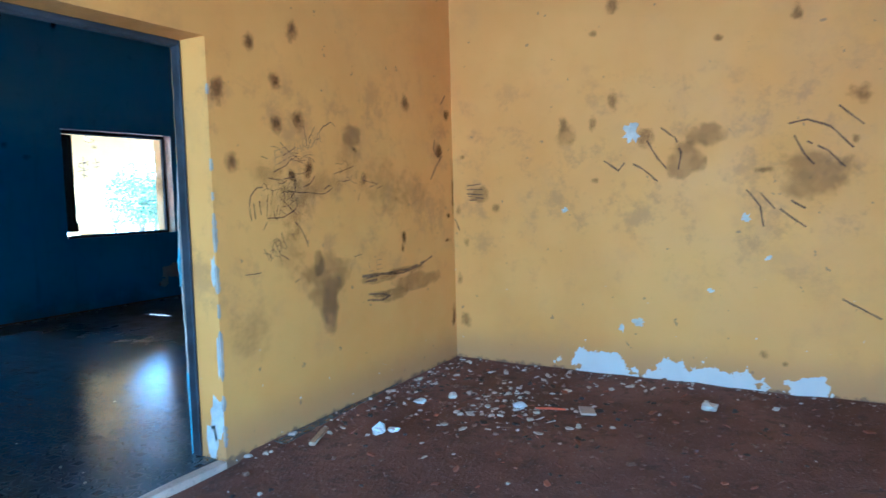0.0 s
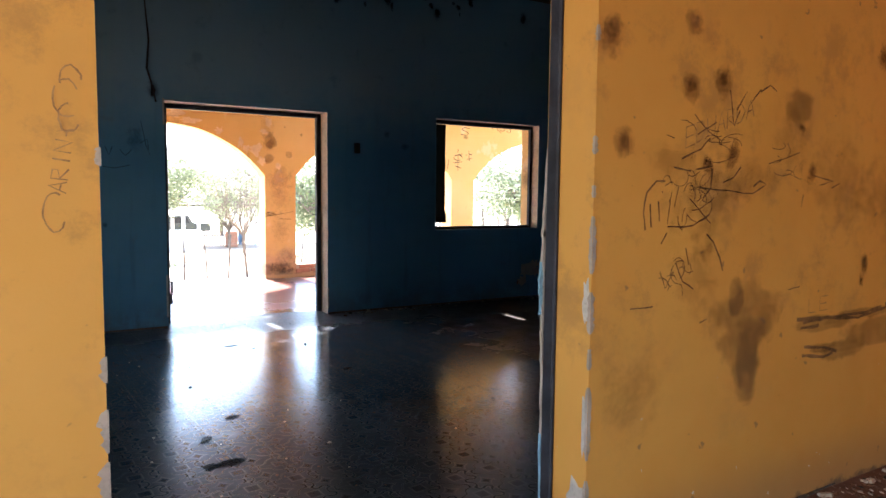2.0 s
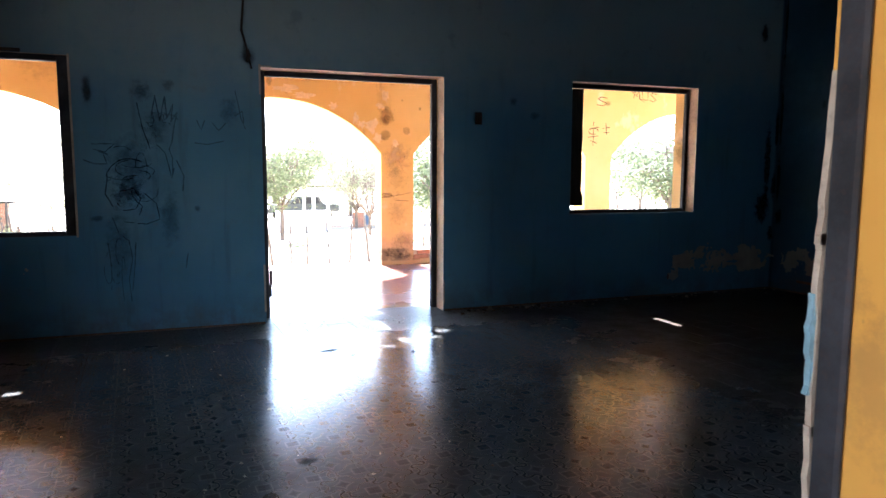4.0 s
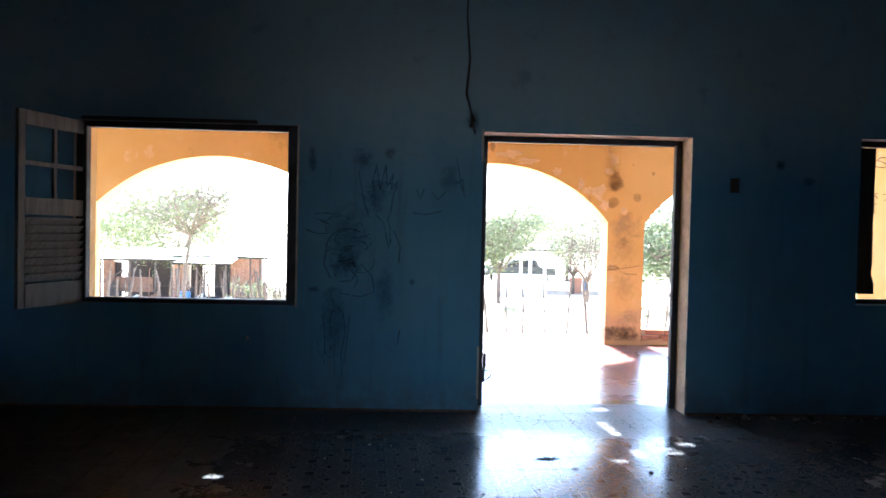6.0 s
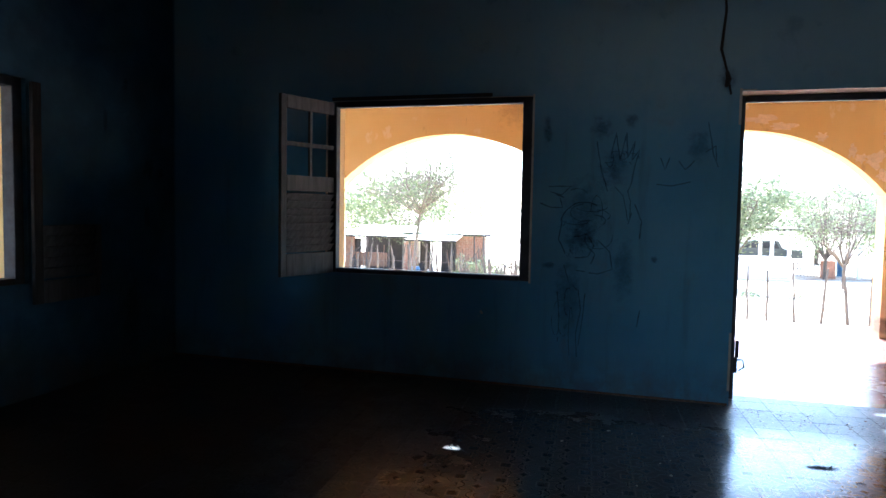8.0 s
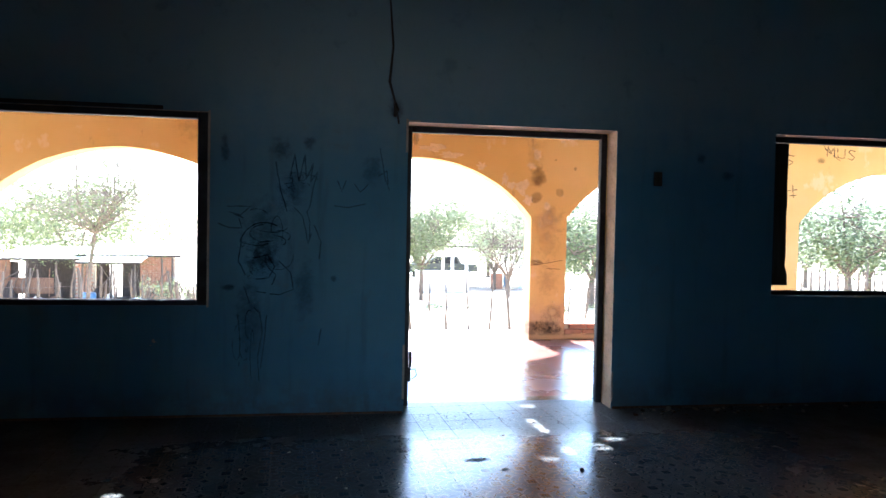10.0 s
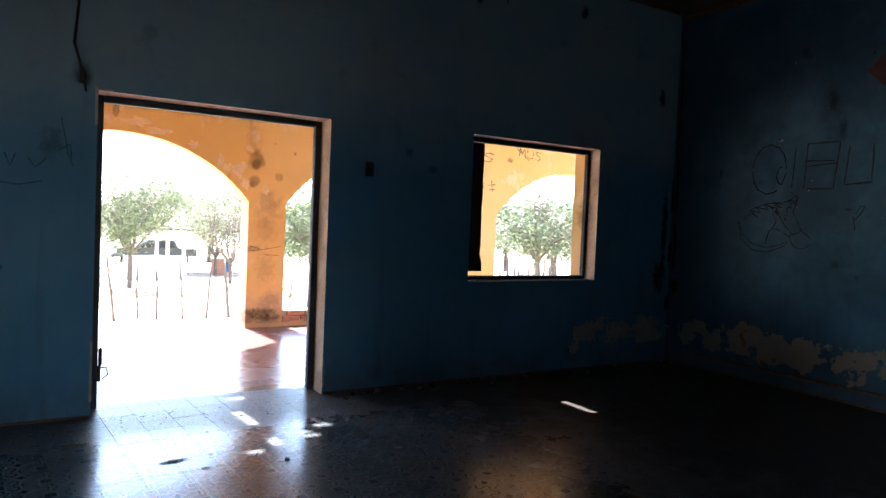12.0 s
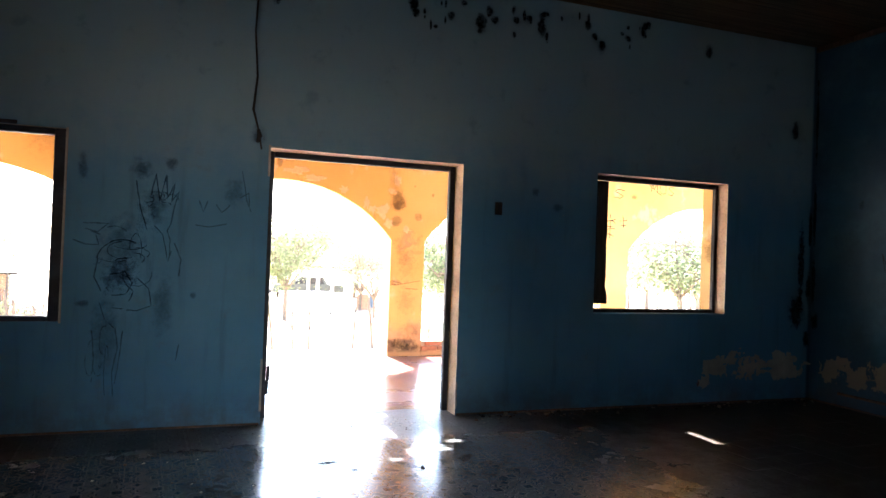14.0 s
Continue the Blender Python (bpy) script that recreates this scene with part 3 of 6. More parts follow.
def low_wall(name, x0, x1, parent_label):
    """A knee-high wall in an arch, its render broken off and its bricks bare."""
    base = tagged(new(name), "knee-high brick wall with broken orange render between piers", "low wall")
    base.location = ((x0 + x1) / 2, AY + 0.14, PZ)
    rnd = random.Random(5)
    n = int((x1 - x0) / 0.25)
    bm = bmesh.new()
    add_box(bm, -(x1 - x0) / 2, (x1 - x0) / 2, -0.095, 0.08, 0, 0.21, bevel=0.004)
    part("core", bm, BEIGE, base, "pale mortar core")
    bm = bmesh.new()
    add_box(bm, -(x1 - x0) / 2, (x1 - x0) / 2, -0.125, -0.105, 0, 0.085, bevel=0.006)
    part("render_strip", bm, ORG, base, "orange render at the foot")
    me = None
    for row in range(3):
        for k in range(n):
            x = -(x1 - x0) / 2 + 0.125 + k * 0.25 + (0.06 if row % 2 else 0)
            if x + 0.12 > (x1 - x0) / 2 or (row == 2 and rnd.random() < 0.25):
                continue
            if me is None:
                b = part("brick", boxes([(-0.118, 0.118, -0.02, 0.02, -0.032, 0.032)], 0.006), BRICK, base)
                me = b.data
            else:
                b = new("brick", me)
                b.parent = base
            b.location = (x, -0.108 + rnd.uniform(-0.006, 0.006), 0.055 + row * 0.074 + 0.045)
            b.rotation_euler = (0, rnd.uniform(-0.02, 0.02), rnd.uniform(-0.02, 0.02))
    return base


low_wall("low_wall", 2.505, 5.415, "")


def g(y):
    """Height of the ground: it falls away from the building."""
    return float(np.interp(y, [-60, 4.1, 4.6, 11.3, 25, 50, 900], [-0.3, -0.3, -0.34, -1.05, -2.0, -2.4, -2.4]))


def ground():
    xs = [-900, -200, -80, -40, -25] + [-16 + k * 0.8 for k in range(51)] + [40, 80, 200, 900]
    ys = [-900, -200, -60, -14] + [4.1 + k * 0.8 for k in range(60)] + [60, 80, 130, 250, 900]
    bm = bmesh.new()
    vs = [[bm.verts.new((x, y, g(y) - 0.36 * (y < -12) * 0 + (0.05 * noise.noise((x * 0.5, y * 0.5, 0)) if 5 < y < 55 else 0))) for x in xs] for y in ys]
    for r, s in zip(vs, vs[1:]):
        for k in range(len(xs) - 1):
            bm.faces.new([r[k], r[k + 1], s[k + 1], s[k]])
    return tagged(mesh_from("ground", bm, SAND, smooth=True), kind="structure")


ground()


# ---- frames, shutters and fittings of the openings ----
def opening_frame(name, hole, y0, y1, w, top, sill, label, one_sided=False):
    """A steel frame set in an opening of the front wall or, by y0 and y1, of the partition."""
    x0, x1, z0, z1 = hole
    z0 = max(z0, 0.0)
    th = tagged(new(name), label, "door frame" if not sill else "window frame")
    th.location = ((x0 + x1) / 2, (y0 + y1) / 2, z0)
    hw, hd, hh = (x1 - x0) / 2, (y1 - y0) / 2, z1 - z0
    if one_sided is False:
        part("jamb", boxes([(-hw, -hw + w, -hd, hd, 0, hh)], 0.006), STEEL, th)
    part("jamb", boxes([(hw - w, hw, -hd, hd, 0, hh)], 0.006), STEEL, th)
    part("head", boxes([(-hw + w, hw - w, -hd, hd, hh - top, hh)], 0.006), STEEL, th)
    if sill:
        part("sill_bar", boxes([(-hw + w, hw - w, -hd, hd, 0, 0.035)], 0.006), STEEL, th)
    return th


door_frame = opening_frame("door_frame", DOOR, 0.19, 0.25, 0.05, 0.045, False, "dark painted steel door frame with rust spots set in the blue wall")
part("hinge", boxes([(-0.745, -0.72, -0.045, -0.031, 0.3, 0.42)], 0.004), STEEL, door_frame)
opening_frame("window_frame", WIN_L, 0.03, 0.10, 0.078, 0.045, True, "dark steel frame of the wide window with no glass")
opening_frame("window_frame", WIN_R, 0.13, 0.18, 0.035, 0.045, True, "dark steel frame of the narrower window with no glass")
opening_frame("door_frame", PDOOR, YP + 0.165, YP + 0.222, 0.018, 0.03, False, "dark worn frame of the inner doorway between yellow and blue rooms", True)


def latch():
    th = tagged(new("door_latch"), "small rusty steel hasp on the dark door frame", "latch")
    th.location = (0.055, 0.19, 0.24)
    part("plate", boxes([(-0.02, 0.012, -0.012, -0.001, -0.05, 0.06)], 0.002), STEEL, th)
    bm = bmesh.new()
    tube(bm, [(0.0, -0.012, 0.045), (0.045, -0.03, 0.05), (0.055, -0.03, 0.0), (0.02, -0.02, -0.03)], [0.006, 0.006, 0.006, 0.005], 6)
    part("hasp", bm, STEEL, th)


latch()


def shutter():
    """A half glazed, half louvred leaf, swung into the room."""
    th = tagged(new("window_shutter"), "open grey-blue wooden shutter leaf, empty panes above and louvres below", "shutter")
    W, Hh, T = 0.60, 1.35, 0.032
    parts = [("stile", (0, 0.055, 0, T, 0, Hh)), ("stile", (W - 0.055, W, 0, T, 0, Hh)), ("top_rail", (0.055, W - 0.055, 0, T, Hh - 0.10, Hh)),
             ("middle_rail", (0.055, W - 0.055, 0, T, 0.64, 0.76)), ("bottom_rail", (0.055, W - 0.055, 0, T, 0, 0.17)),
             ("muntin", (W / 2 - 0.014, W / 2 + 0.014, 0.004, T - 0.004, 0.76, Hh - 0.10)), ("cross_bar", (0.055, W - 0.055, 0.006, T - 0.006, 0.975, 1.01))]
    for nm, b in parts:
        part(nm, boxes([b], 0.003), BLUEWOOD, th)
    me = None
    for k in range(8):
        if me is None:
            bm = bmesh.new()
            add_box(bm, 0.055, W - 0.055, -0.034, 0.034, -0.004, 0.004, pose(0, 0, 0, 55, 0, 0), bevel=0.001)
            lv = part("louvre", bm, BLUEWOOD, th)
            me = lv.data
        else:
            lv = new("louvre", me)
            lv.parent = th
        lv.location = (0, T / 2, 0.205 + k * 0.056)
    th.matrix_world = pose(-2.985, 0.095, 0.775, 0, 0, -109)
    return th


shutter()


def stub():
    th = tagged(new("shutter_remnant"), "sooty broken wooden strip of a shutter in the window opening", "shutter")
    th.location = (3.02, 0.125, 0.95)
    bm = bmesh.new()
    rnd = random.Random(3)
    left_, right_ = [], []
    for k in range(15):
        z = 1.14 * k / 14
        left_.append((-0.05 - 0.015 * rnd.random(), z))
        right_.append((0.055 + 0.010 * rnd.random() + (0.02 if z < 0.1 else 0), z))
    for y in (0, -0.03):
        vs = [bm.verts.new((u, y, z)) for u, z in left_ + right_[::-1]]
        bm.faces.new(vs if y else vs[::-1])
    bm.verts.ensure_lookup_table()
    n = 30
    for k in range(n):
        a, b = k, (k + 1) % n
        bm.faces.new([bm.verts[a], bm.verts[b], bm.verts[n + b], bm.verts[n + a]])
    bmesh.ops.triangulate(bm, faces=bm.faces[:2])
    bmesh.ops.recalc_face_normals(bm, faces=bm.faces)
    part("board", bm, DARKWOOD, th)
    part("hinge_strip", boxes([(-0.065, -0.045, -0.04, 0.0, 0.1, 1.0)], 0.003), STEEL, th)


stub()


def side_shutter():
    """What is left of the leaf at the side wall's window, folded flat against the wall."""
    th = tagged(new("window_shutter"), "broken blue shutter with five louvres, folded flat against the wall", "shutter")
    th.location = (XL + 0.03, -1.42, 0.62)
    part("stile", boxes([(-0.016, 0.016, 0, 0.07, 0.0, 1.46)], 0.004), DARKWOOD, th, "dark bare wooden stile")
    part("bottom_rail", boxes([(-0.014, 0.014, 0.07, 0.56, 0, 0.15)], 0.003), BLUEWOOD, th)
    part("outer_stile", boxes([(-0.014, 0.014, 0.52, 0.575, 0.15, 0.52)], 0.003), BLUEWOOD, th)
    me = None
    for k in range(5):
        if me is None:
            bm = bmesh.new()
            add_box(bm, -0.004, 0.004, 0.07, 0.52, -0.04, 0.04, pose(0, 0, 0, 0, 25, 0), bevel=0.002)
            lv = part("louvre", bm, BLUEWOOD, th)
            me = lv.data
        else:
            lv = new("louvre", me)
            lv.parent = th
        lv.location = (0, 0, 0.20 + k * 0.072)


side_shutter()


def side_frame():
    th = tagged(new("window_frame"), "dark wooden frame of the side window with no glass", "window frame")
    th.location = (XL - 0.08, -1.79, 0.76)
    for nm, b in (("jamb", (-0.05, 0.05, 0.29, 0.36, 0, 1.34)), ("jamb", (-0.05, 0.05, -0.36, -0.30, 0, 1.34)),
                  ("head", (-0.05, 0.05, -0.30, 0.29, 1.28, 1.34)), ("sill_bar", (-0.05, 0.05, -0.30, 0.29, 0, 0.04))):
        part(nm, boxes([b], 0.004), STEEL, th)


side_frame()


def socket_hole():
    th = tagged(new("electrical_box"), "empty dark electrical box sunk in the blue wall", "socket box")
    th.location = (1.925, 0, 1.765)
    part("rim", boxes([(-0.03, 0.03, -0.004, 0.02, -0.055, -0.05), (-0.03, 0.03, -0.004, 0.02, 0.05, 0.055),
                       (-0.034, -0.03, -0.004, 0.02, -0.055, 0.055), (0.03, 0.034, -0.004, 0.02, -0.055, 0.055)], 0.0), STEEL, th)
    part("back", boxes([(-0.03, 0.03, -0.003, 0.0, -0.05, 0.05)], 0.0), DARKWOOD, th)


socket_hole()


def red_plate():
    th = tagged(new("diamond_plate"), "dark red square plate hung on its corner on the blue wall", "wall plate")
    th.matrix_world = pose(XR - 0.001, -2.02, 2.755, 45, 0, 0)
    part("plate", boxes([(-0.006, 0, -0.098, 0.098, -0.098, 0.098)], 0.003), REDPAINT, th)


red_plate()


def crack_cable():
    """The thin black cable that hangs down the front wall to the door's corner."""
    th = tagged(new("electric_cable"), "thin black cable hanging down the blue wall to the door corner", "cable")
    th.location = (-0.1, -0.006, 2.2)
    rnd = random.Random(2)
    bm = bmesh.new()
    pts = [(0.03, 0, -0.10), (0.0, 0, 0.06), (-0.04, 0, 0.2), (-0.02, 0, 0.45), (-0.045, -0.002, 0.8), (-0.035, 0, 1.05), (-0.07, 0, 1.25), (-0.05, 0, 1.44)]
    tube(bm, pts, [0.007, 0.007, 0.009, 0.010, 0.007, 0.010, 0.008, 0.008], 6, 0.6, rnd)
    part("cable", bm, DARKWOOD, th, smooth=True)
    bm = bmesh.new()
    tube(bm, [(0.0, 0, -0.05), (0.012, 0, 0.0), (0.0, 0, 0.05)], [0.010, 0.020, 0.010], 7, 0.6, rnd)
    part("taped_joint", bm, DARKWOOD, th)


crack_cable()

# ---- marks on the walls ----
LETTERS = {"A": [[(0, 0), (.5, 1), (1, 0)], [(.2, .4), (.8, .4)]], "C": [[(1, .85), (.6, 1), (.15, .8), (0, .45), (.2, .1), (.6, 0), (1, .15)]],
           "D": [[(0, 0), (0, 1), (.6, .95), (1, .5), (.6, .05), (0, 0)]], "E": [[(1, 1), (0, 1), (0, 0), (1, 0)], [(0, .5), (.8, .5)]],
           "I": [[(.5, 0), (.5, 1)]], "L": [[(0, 1), (0, 0), (.9, 0)]], "N": [[(0, 0), (0, 1), (1, 0), (1, 1)]],
           "O": [[(.5, 0), (.08, .25), (0, .6), (.4, 1), (.9, .75), (1, .35), (.5, 0)]],
           "R": [[(0, 0), (0, 1), (.8, .9), (.8, .6), (0, .5), (1, 0)]], "U": [[(0, 1), (.05, .1), (.5, 0), (.95, .1), (1, 1)]],
           "M": [[(0, 0), (.1, 1), (.5, .4), (.9, 1), (1, 0)]], "S": [[(1, .9), (.4, 1), (.1, .75), (.9, .3), (.6, 0), (0, .1)]]}


def write(text, u, v, w, h, slope=0.0, gap=0.35, turn=0.0):
    """Stroke letters from (u, v), w and h a letter's size; slope: climb per metre; turn: degrees."""
    out, c, s = [], math.cos(radians(turn)), math.sin(radians(turn))
    for k, ch in enumerate(text):
        for line in LETTERS.get(ch, []):
            pts = []
            for a, b in line:
                p, q = k * w * (1 + gap) + a * w, b * h
                q += p * slope
                pts.append((u + p * c - q * s, v + p * s + q * c))
            out.append(pts)
    return out


def arc(u, v, ru, rv, a0, a1, n=12):
    return [(u + ru * math.cos(radians(a0 + (a1 - a0) * k / n)), v + rv * math.sin(radians(a0 + (a1 - a0) * k / n))) for k in range(n + 1)]


def scribble(u, v, ru, rv, n, seed):
    """Loose curved strokes crossing one another about (u, v)."""
    r = random.Random(seed)
    return [arc(u + r.gauss(0, ru * .5), v + r.gauss(0, rv * .5), r.uniform(.15, .6) * ru, r.uniform(.15, .7) * rv, a, a + r.uniform(70, 230), 8)
            for a in (r.uniform(0, 360) for _ in range(n))]


WALLS = {"front": (front, lambda u, v, o: (u, -o, v)), "right": (right, lambda u, v, o: (XR - o, u, v)),
         "partition": (partition, lambda u, v, o: (u, YP - o, v)), "yright": (yright, lambda u, v, o: (XY - o, u, v)),
         "arcade": (arcade_front, lambda u, v, o: (u, AY - o, v)), "left": (left, lambda u, v, o: (XL + o, u, v))}
_mark = [0]


def drawing(name, wall_name, lines, width, label, mat=None, seed=1):
    """Hand-drawn strokes: thin uneven ribbons 2 mm before the wall."""
    ob, P = WALLS[wall_name]
    rnd = random.Random(seed)
    bm = bmesh.new()
    o = 0.0018
    for line in lines:
        fine = [line[0]]
        for a, b in zip(line, line[1:]):
            n = max(1, int(math.dist(a, b) / 0.03))
            fine += [(a[0] + (b[0] - a[0]) * k / n + rnd.uniform(-.002, .002), a[1] + (b[1] - a[1]) * k / n + rnd.uniform(-.002, .002)) for k in range(1, n + 1)]
        prev = None
        for k, p in enumerate(fine):
            q, r = fine[max(k - 1, 0)], fine[min(k + 1, len(fine) - 1)]
            d = Vector((r[0] - q[0], r[1] - q[1]))
            d = d.normalized() if d.length > 1e-6 else Vector((1, 0))
            w = width * rnd.uniform(0.32, 0.6)
            a = bm.verts.new(P(p[0] - d.y * w, p[1] + d.x * w, o))
            b = bm.verts.new(P(p[0] + d.y * w, p[1] - d.x * w, o))
            if prev and rnd.random() < 0.97:
                bm.faces.new([prev[0], prev[1], b, a])
            prev = (a, b)
    return part(name, bm, mat or CHALK, ob, label)


def stain(wall_name, u, v, ru, rv, mat=None, name="stain", foot=1.0):
    """A soft stain on a wall: a disc whose edge fades."""
    ob, P = WALLS[wall_name]
    _mark[0] += 1
    o = 0.0022 + 0.00025 * (_mark[0] % 9)
    bm = bmesh.new()
    uvl = bm.loops.layers.uv.new("UVMap")
    rows = [[(bm.verts.new(P(u + a * ru * (foot + (1 - foot) * (b + 1) / 2), v + b * rv, o)), ((a + 1) / 2, (b + 1) / 2)) for a in (-1, 0, 1)] for b in (-1, -.5, 0, .5, 1)]
    for r, q in zip(rows, rows[1:]):
        for k in (0, 1):
            pts = (r[k], r[k + 1], q[k + 1], q[k])
            f = bm.faces.new([p[0] for p in pts])
            for lp, p in zip(f.loops, pts):
                lp[uvl].uv = p[1]
    return part(name, bm, mat or MUD, ob)


# front wall: smudges, a drawn figure of loops, scratched letters
for u, v, ru, rv in ((-1.275, 1.87, .045, .14), (-0.90, 1.89, .09, .10), (-0.70, 1.94, .06, .06), (-1.25, 0.91, .06, .03), (-0.52, 0.98, .03, .03),
                     (2.27, 1.93, .05, .05), (2.5, 1.80, .07, .05), (3.3, 1.95, .05, .03), (-0.1, 2.22, .07, .09), (5.22, 2.75, .05, .11), (4.2, 1.5, .12, .2), (5.35, 1.4, .05, .5),
                     (5.44, 0.62, .05, .10), (5.46, 1.75, .03, .25), (5.45, 1.15, .04, .18), (5.3, 0.9, .12, .2)):
    stain("front", u, v, ru, rv, DARKSPOT if u > 5.2 else SOOT)
for u, v, ru, rv in ((-1.0, 1.3, .2, .35), (-.8, 1.62, .12, .2), (-1.1, .7, .12, .35), (-1.02, 1.1, .14, .14), (-.72, .9, .1, .3), (-.25, 1.75, .1, .15)):
    stain("front", u, v, ru, rv, RUBBLUE, "rub_mark")
rnd = random.Random(11)
for k in range(44):
    u = rnd.uniform(0.9, 3.4)
    stain("front", u, rnd.uniform(3.22, 3.5) + 0.02 * u, rnd.uniform(.012, .045), rnd.uniform(.02, .06), DARKSPOT)
for u, v, ru, rv in ((1.70, 3.33, .06, .12), (2.28, 3.4, .05, .12), (2.9, 3.3, .05, .06), (0.0, 3.3, .05, .08), (-0.35, 3.38, .05, .05), (4.1, 3.42, .05, .08)):
    stain("front", u, v, ru, rv, DARKSPOT)
drawing("charcoal_drawing", "front", [
    [(-.93, 1.80), (-.90, 1.62), (-.85, 1.45)], [(-.83, 1.70), (-.80, 1.86), (-.77, 1.66), (-.73, 1.86), (-.72, 1.68), (-.67, 1.80), (-.69, 1.66), (-.64, 1.74), (-.67, 1.62), (-.69, 1.5), (-.71, 1.45), (-.69, 1.38), (-.69, 1.25)],
    [(-.80, 1.48), (-.74, 1.42), (-.72, 1.32), (-.70, 1.22), (-.68, 1.3)], [(-1.26, 1.48), (-1.10, 1.48), (-1.17, 1.42), (-1.25, 1.44), (-1.15, 1.40)],
    [(-.60, .62), (-.62, .5)], [(-1.32, 1.36), (-1.24, 1.33), (-1.16, 1.33), (-1.18, 1.40)],
    arc(-1.0, 1.2, .17, .17, 60, 170), [(-1.16, 1.24), (-1.18, 1.1), (-1.13, 1.0)], [(-1.08, 1.12), (-.98, 1.14), (-.93, 1.06), (-.97, .98), (-1.06, .97), (-1.1, 1.03)], [(-.90, 1.10), (-.82, 1.02), (-.80, .9), (-.9, .86), (-1.05, .88)], [(-1.14, .92), (-1.1, .80), (-1.04, .74)], [(-.66, 1.36), (-.61, 1.24), (-.62, 1.12)], [(-.97, 1.05), (-.92, 1.0), (-.95, .93)], [(-.5, 1.68), (-.47, 1.6), (-.44, 1.68)], [(-.38, 1.66), (-.34, 1.6), (-.28, 1.66)], [(-.52, 1.50), (-.42, 1.49), (-.30, 1.52)],
    [(-1.18, .72), (-1.16, .52), (-1.17, .32)], [(-1.03, .74), (-1.01, .60), (-1.04, .42), (-1.03, .25)], [(-.98, .72), (-1.0, .5), (-1.02, .34)],
    [(-.20, 1.92), (-.16, 1.70), (-.13, 1.62)], [(-.21, 1.72), (-.15, 1.76), (-.14, 1.66)]], 0.008, "charcoal scrawl of loops and zigzags", BLUECHALK, 4)
# right wall of the blue room: big letters and two animal heads
drawing("charcoal_letters", "right", [
    [(-(a), b) for a, b in line] for line in
    [arc(1.06, 1.99, .17, .23, 0, 350), arc(1.19, 1.93, .05, .08, 90, 270), [(1.31, 2.18), (1.29, 1.82)],
     [(1.42, 2.20), (1.40, 1.80), (1.66, 1.80), (1.70, 2.20), (1.42, 2.20)], [(1.42, 2.0), (1.68, 2.02)], [(1.40, 2.05), (1.66, 2.04)],
     [(1.78, 2.16), (1.75, 1.83), (1.97, 1.84), (1.97, 2.16)], [(1.76, 1.83), (1.96, 1.85)],
     [(2.23, 2.24), (2.25, 1.86)], [(2.20, 2.24), (2.36, 2.23), (2.46, 2.12), (2.42, 1.97), (2.34, 1.88), (2.25, 1.86)],
     [(2.54, 1.88), (2.60, 2.22), (2.72, 1.87)], [(2.55, 2.02), (2.68, 2.02)]]], 0.011, "charcoal letters on the blue wall", SOFTCHALK, 5)
drawing("charcoal_horse_head", "right", [
    [(-(.88 + (x - 267) * .00286), 2.21 - (y - 420) * .00284) for x, y in line] for line in
    [[(230, 670), (245, 710), (280, 740), (330, 752), (380, 742), (415, 722)], [(228, 668), (240, 725), (285, 762), (335, 768), (390, 748), (412, 730)],
     [(245, 660), (280, 625), (330, 608), (380, 606), (405, 600), (428, 582), (430, 610), (418, 632)],
     [(250, 665), (275, 640), (300, 655), (270, 630), (310, 640), (290, 620), (335, 630), (320, 612), (360, 622), (350, 606), (385, 612)],
     [(418, 632), (432, 660), (446, 690), (466, 706), (480, 720), (478, 738), (455, 752), (435, 748), (420, 735), (412, 712)],
     [(350, 640), (366, 665), (352, 690), (368, 690), (392, 705), (415, 716)], [(362, 622), (375, 650), (392, 676), (420, 706), (450, 700)],
     [(388, 652), (398, 662), (390, 664)], [(412, 712), (440, 700), (452, 694)], [(330, 740), (340, 700), (358, 690)]]], 0.008, "charcoal drawing of a bridled horse head", SOFTCHALK, 6)
drawing("charcoal_cow_head", "right", [
    [(-(.88 + (x - 267) * .00286), 2.21 - (y - 420) * .00284) for x, y in line] for line in
    [[(735, 588), (750, 620), (780, 622), (818, 606), (780, 598), (735, 588), (760, 605), (800, 608)], [(758, 624), (720, 620), (696, 632), (712, 648), (750, 645), (765, 632)],
     [(770, 636), (745, 670), (722, 690), (718, 710), (730, 735), (760, 745), (800, 738), (815, 720)], [(720, 700), (745, 705), (765, 715), (770, 735), (740, 728), (724, 712)],
     [(800, 620), (850, 618), (895, 640), (890, 690), (850, 712), (812, 706)], [(820, 668), (838, 660), (850, 668), (830, 678)],
     [(780, 696), (800, 690)], [(850, 620), (870, 604), (900, 600)], [(852, 628), (880, 640), (900, 632)], [(805, 720), (820, 750), (825, 778), (845, 735), (815, 725)],
     [(610, 690), (604, 650), (620, 620), (634, 618), (622, 640), (606, 660)]]], 0.009, "charcoal drawing of a cow head", SOFTCHALK, 7)
for u, v, ru, rv in ((-.55, 1.98, .04, .06), (-1.72, 1.15, .05, .06), (-1.9, 1.05, .03, .03), (-1.62, 2.55, .06, .16), (-1.72, 2.3, .05, .14), (-1.35, 3.0, .08, .08), (-.02, 2.9, .02, .6), (-.02, 1.9, .025, .4), (-.02, 1.2, .03, .3), (-.05, .8, .05, .1),
                     (-1.8, 1.62, .05, .02), (-1.93, 2.9, .02, .03)):
    stain("right", u, v, ru, rv, DARKSPOT if u > -.1 else SOOT)
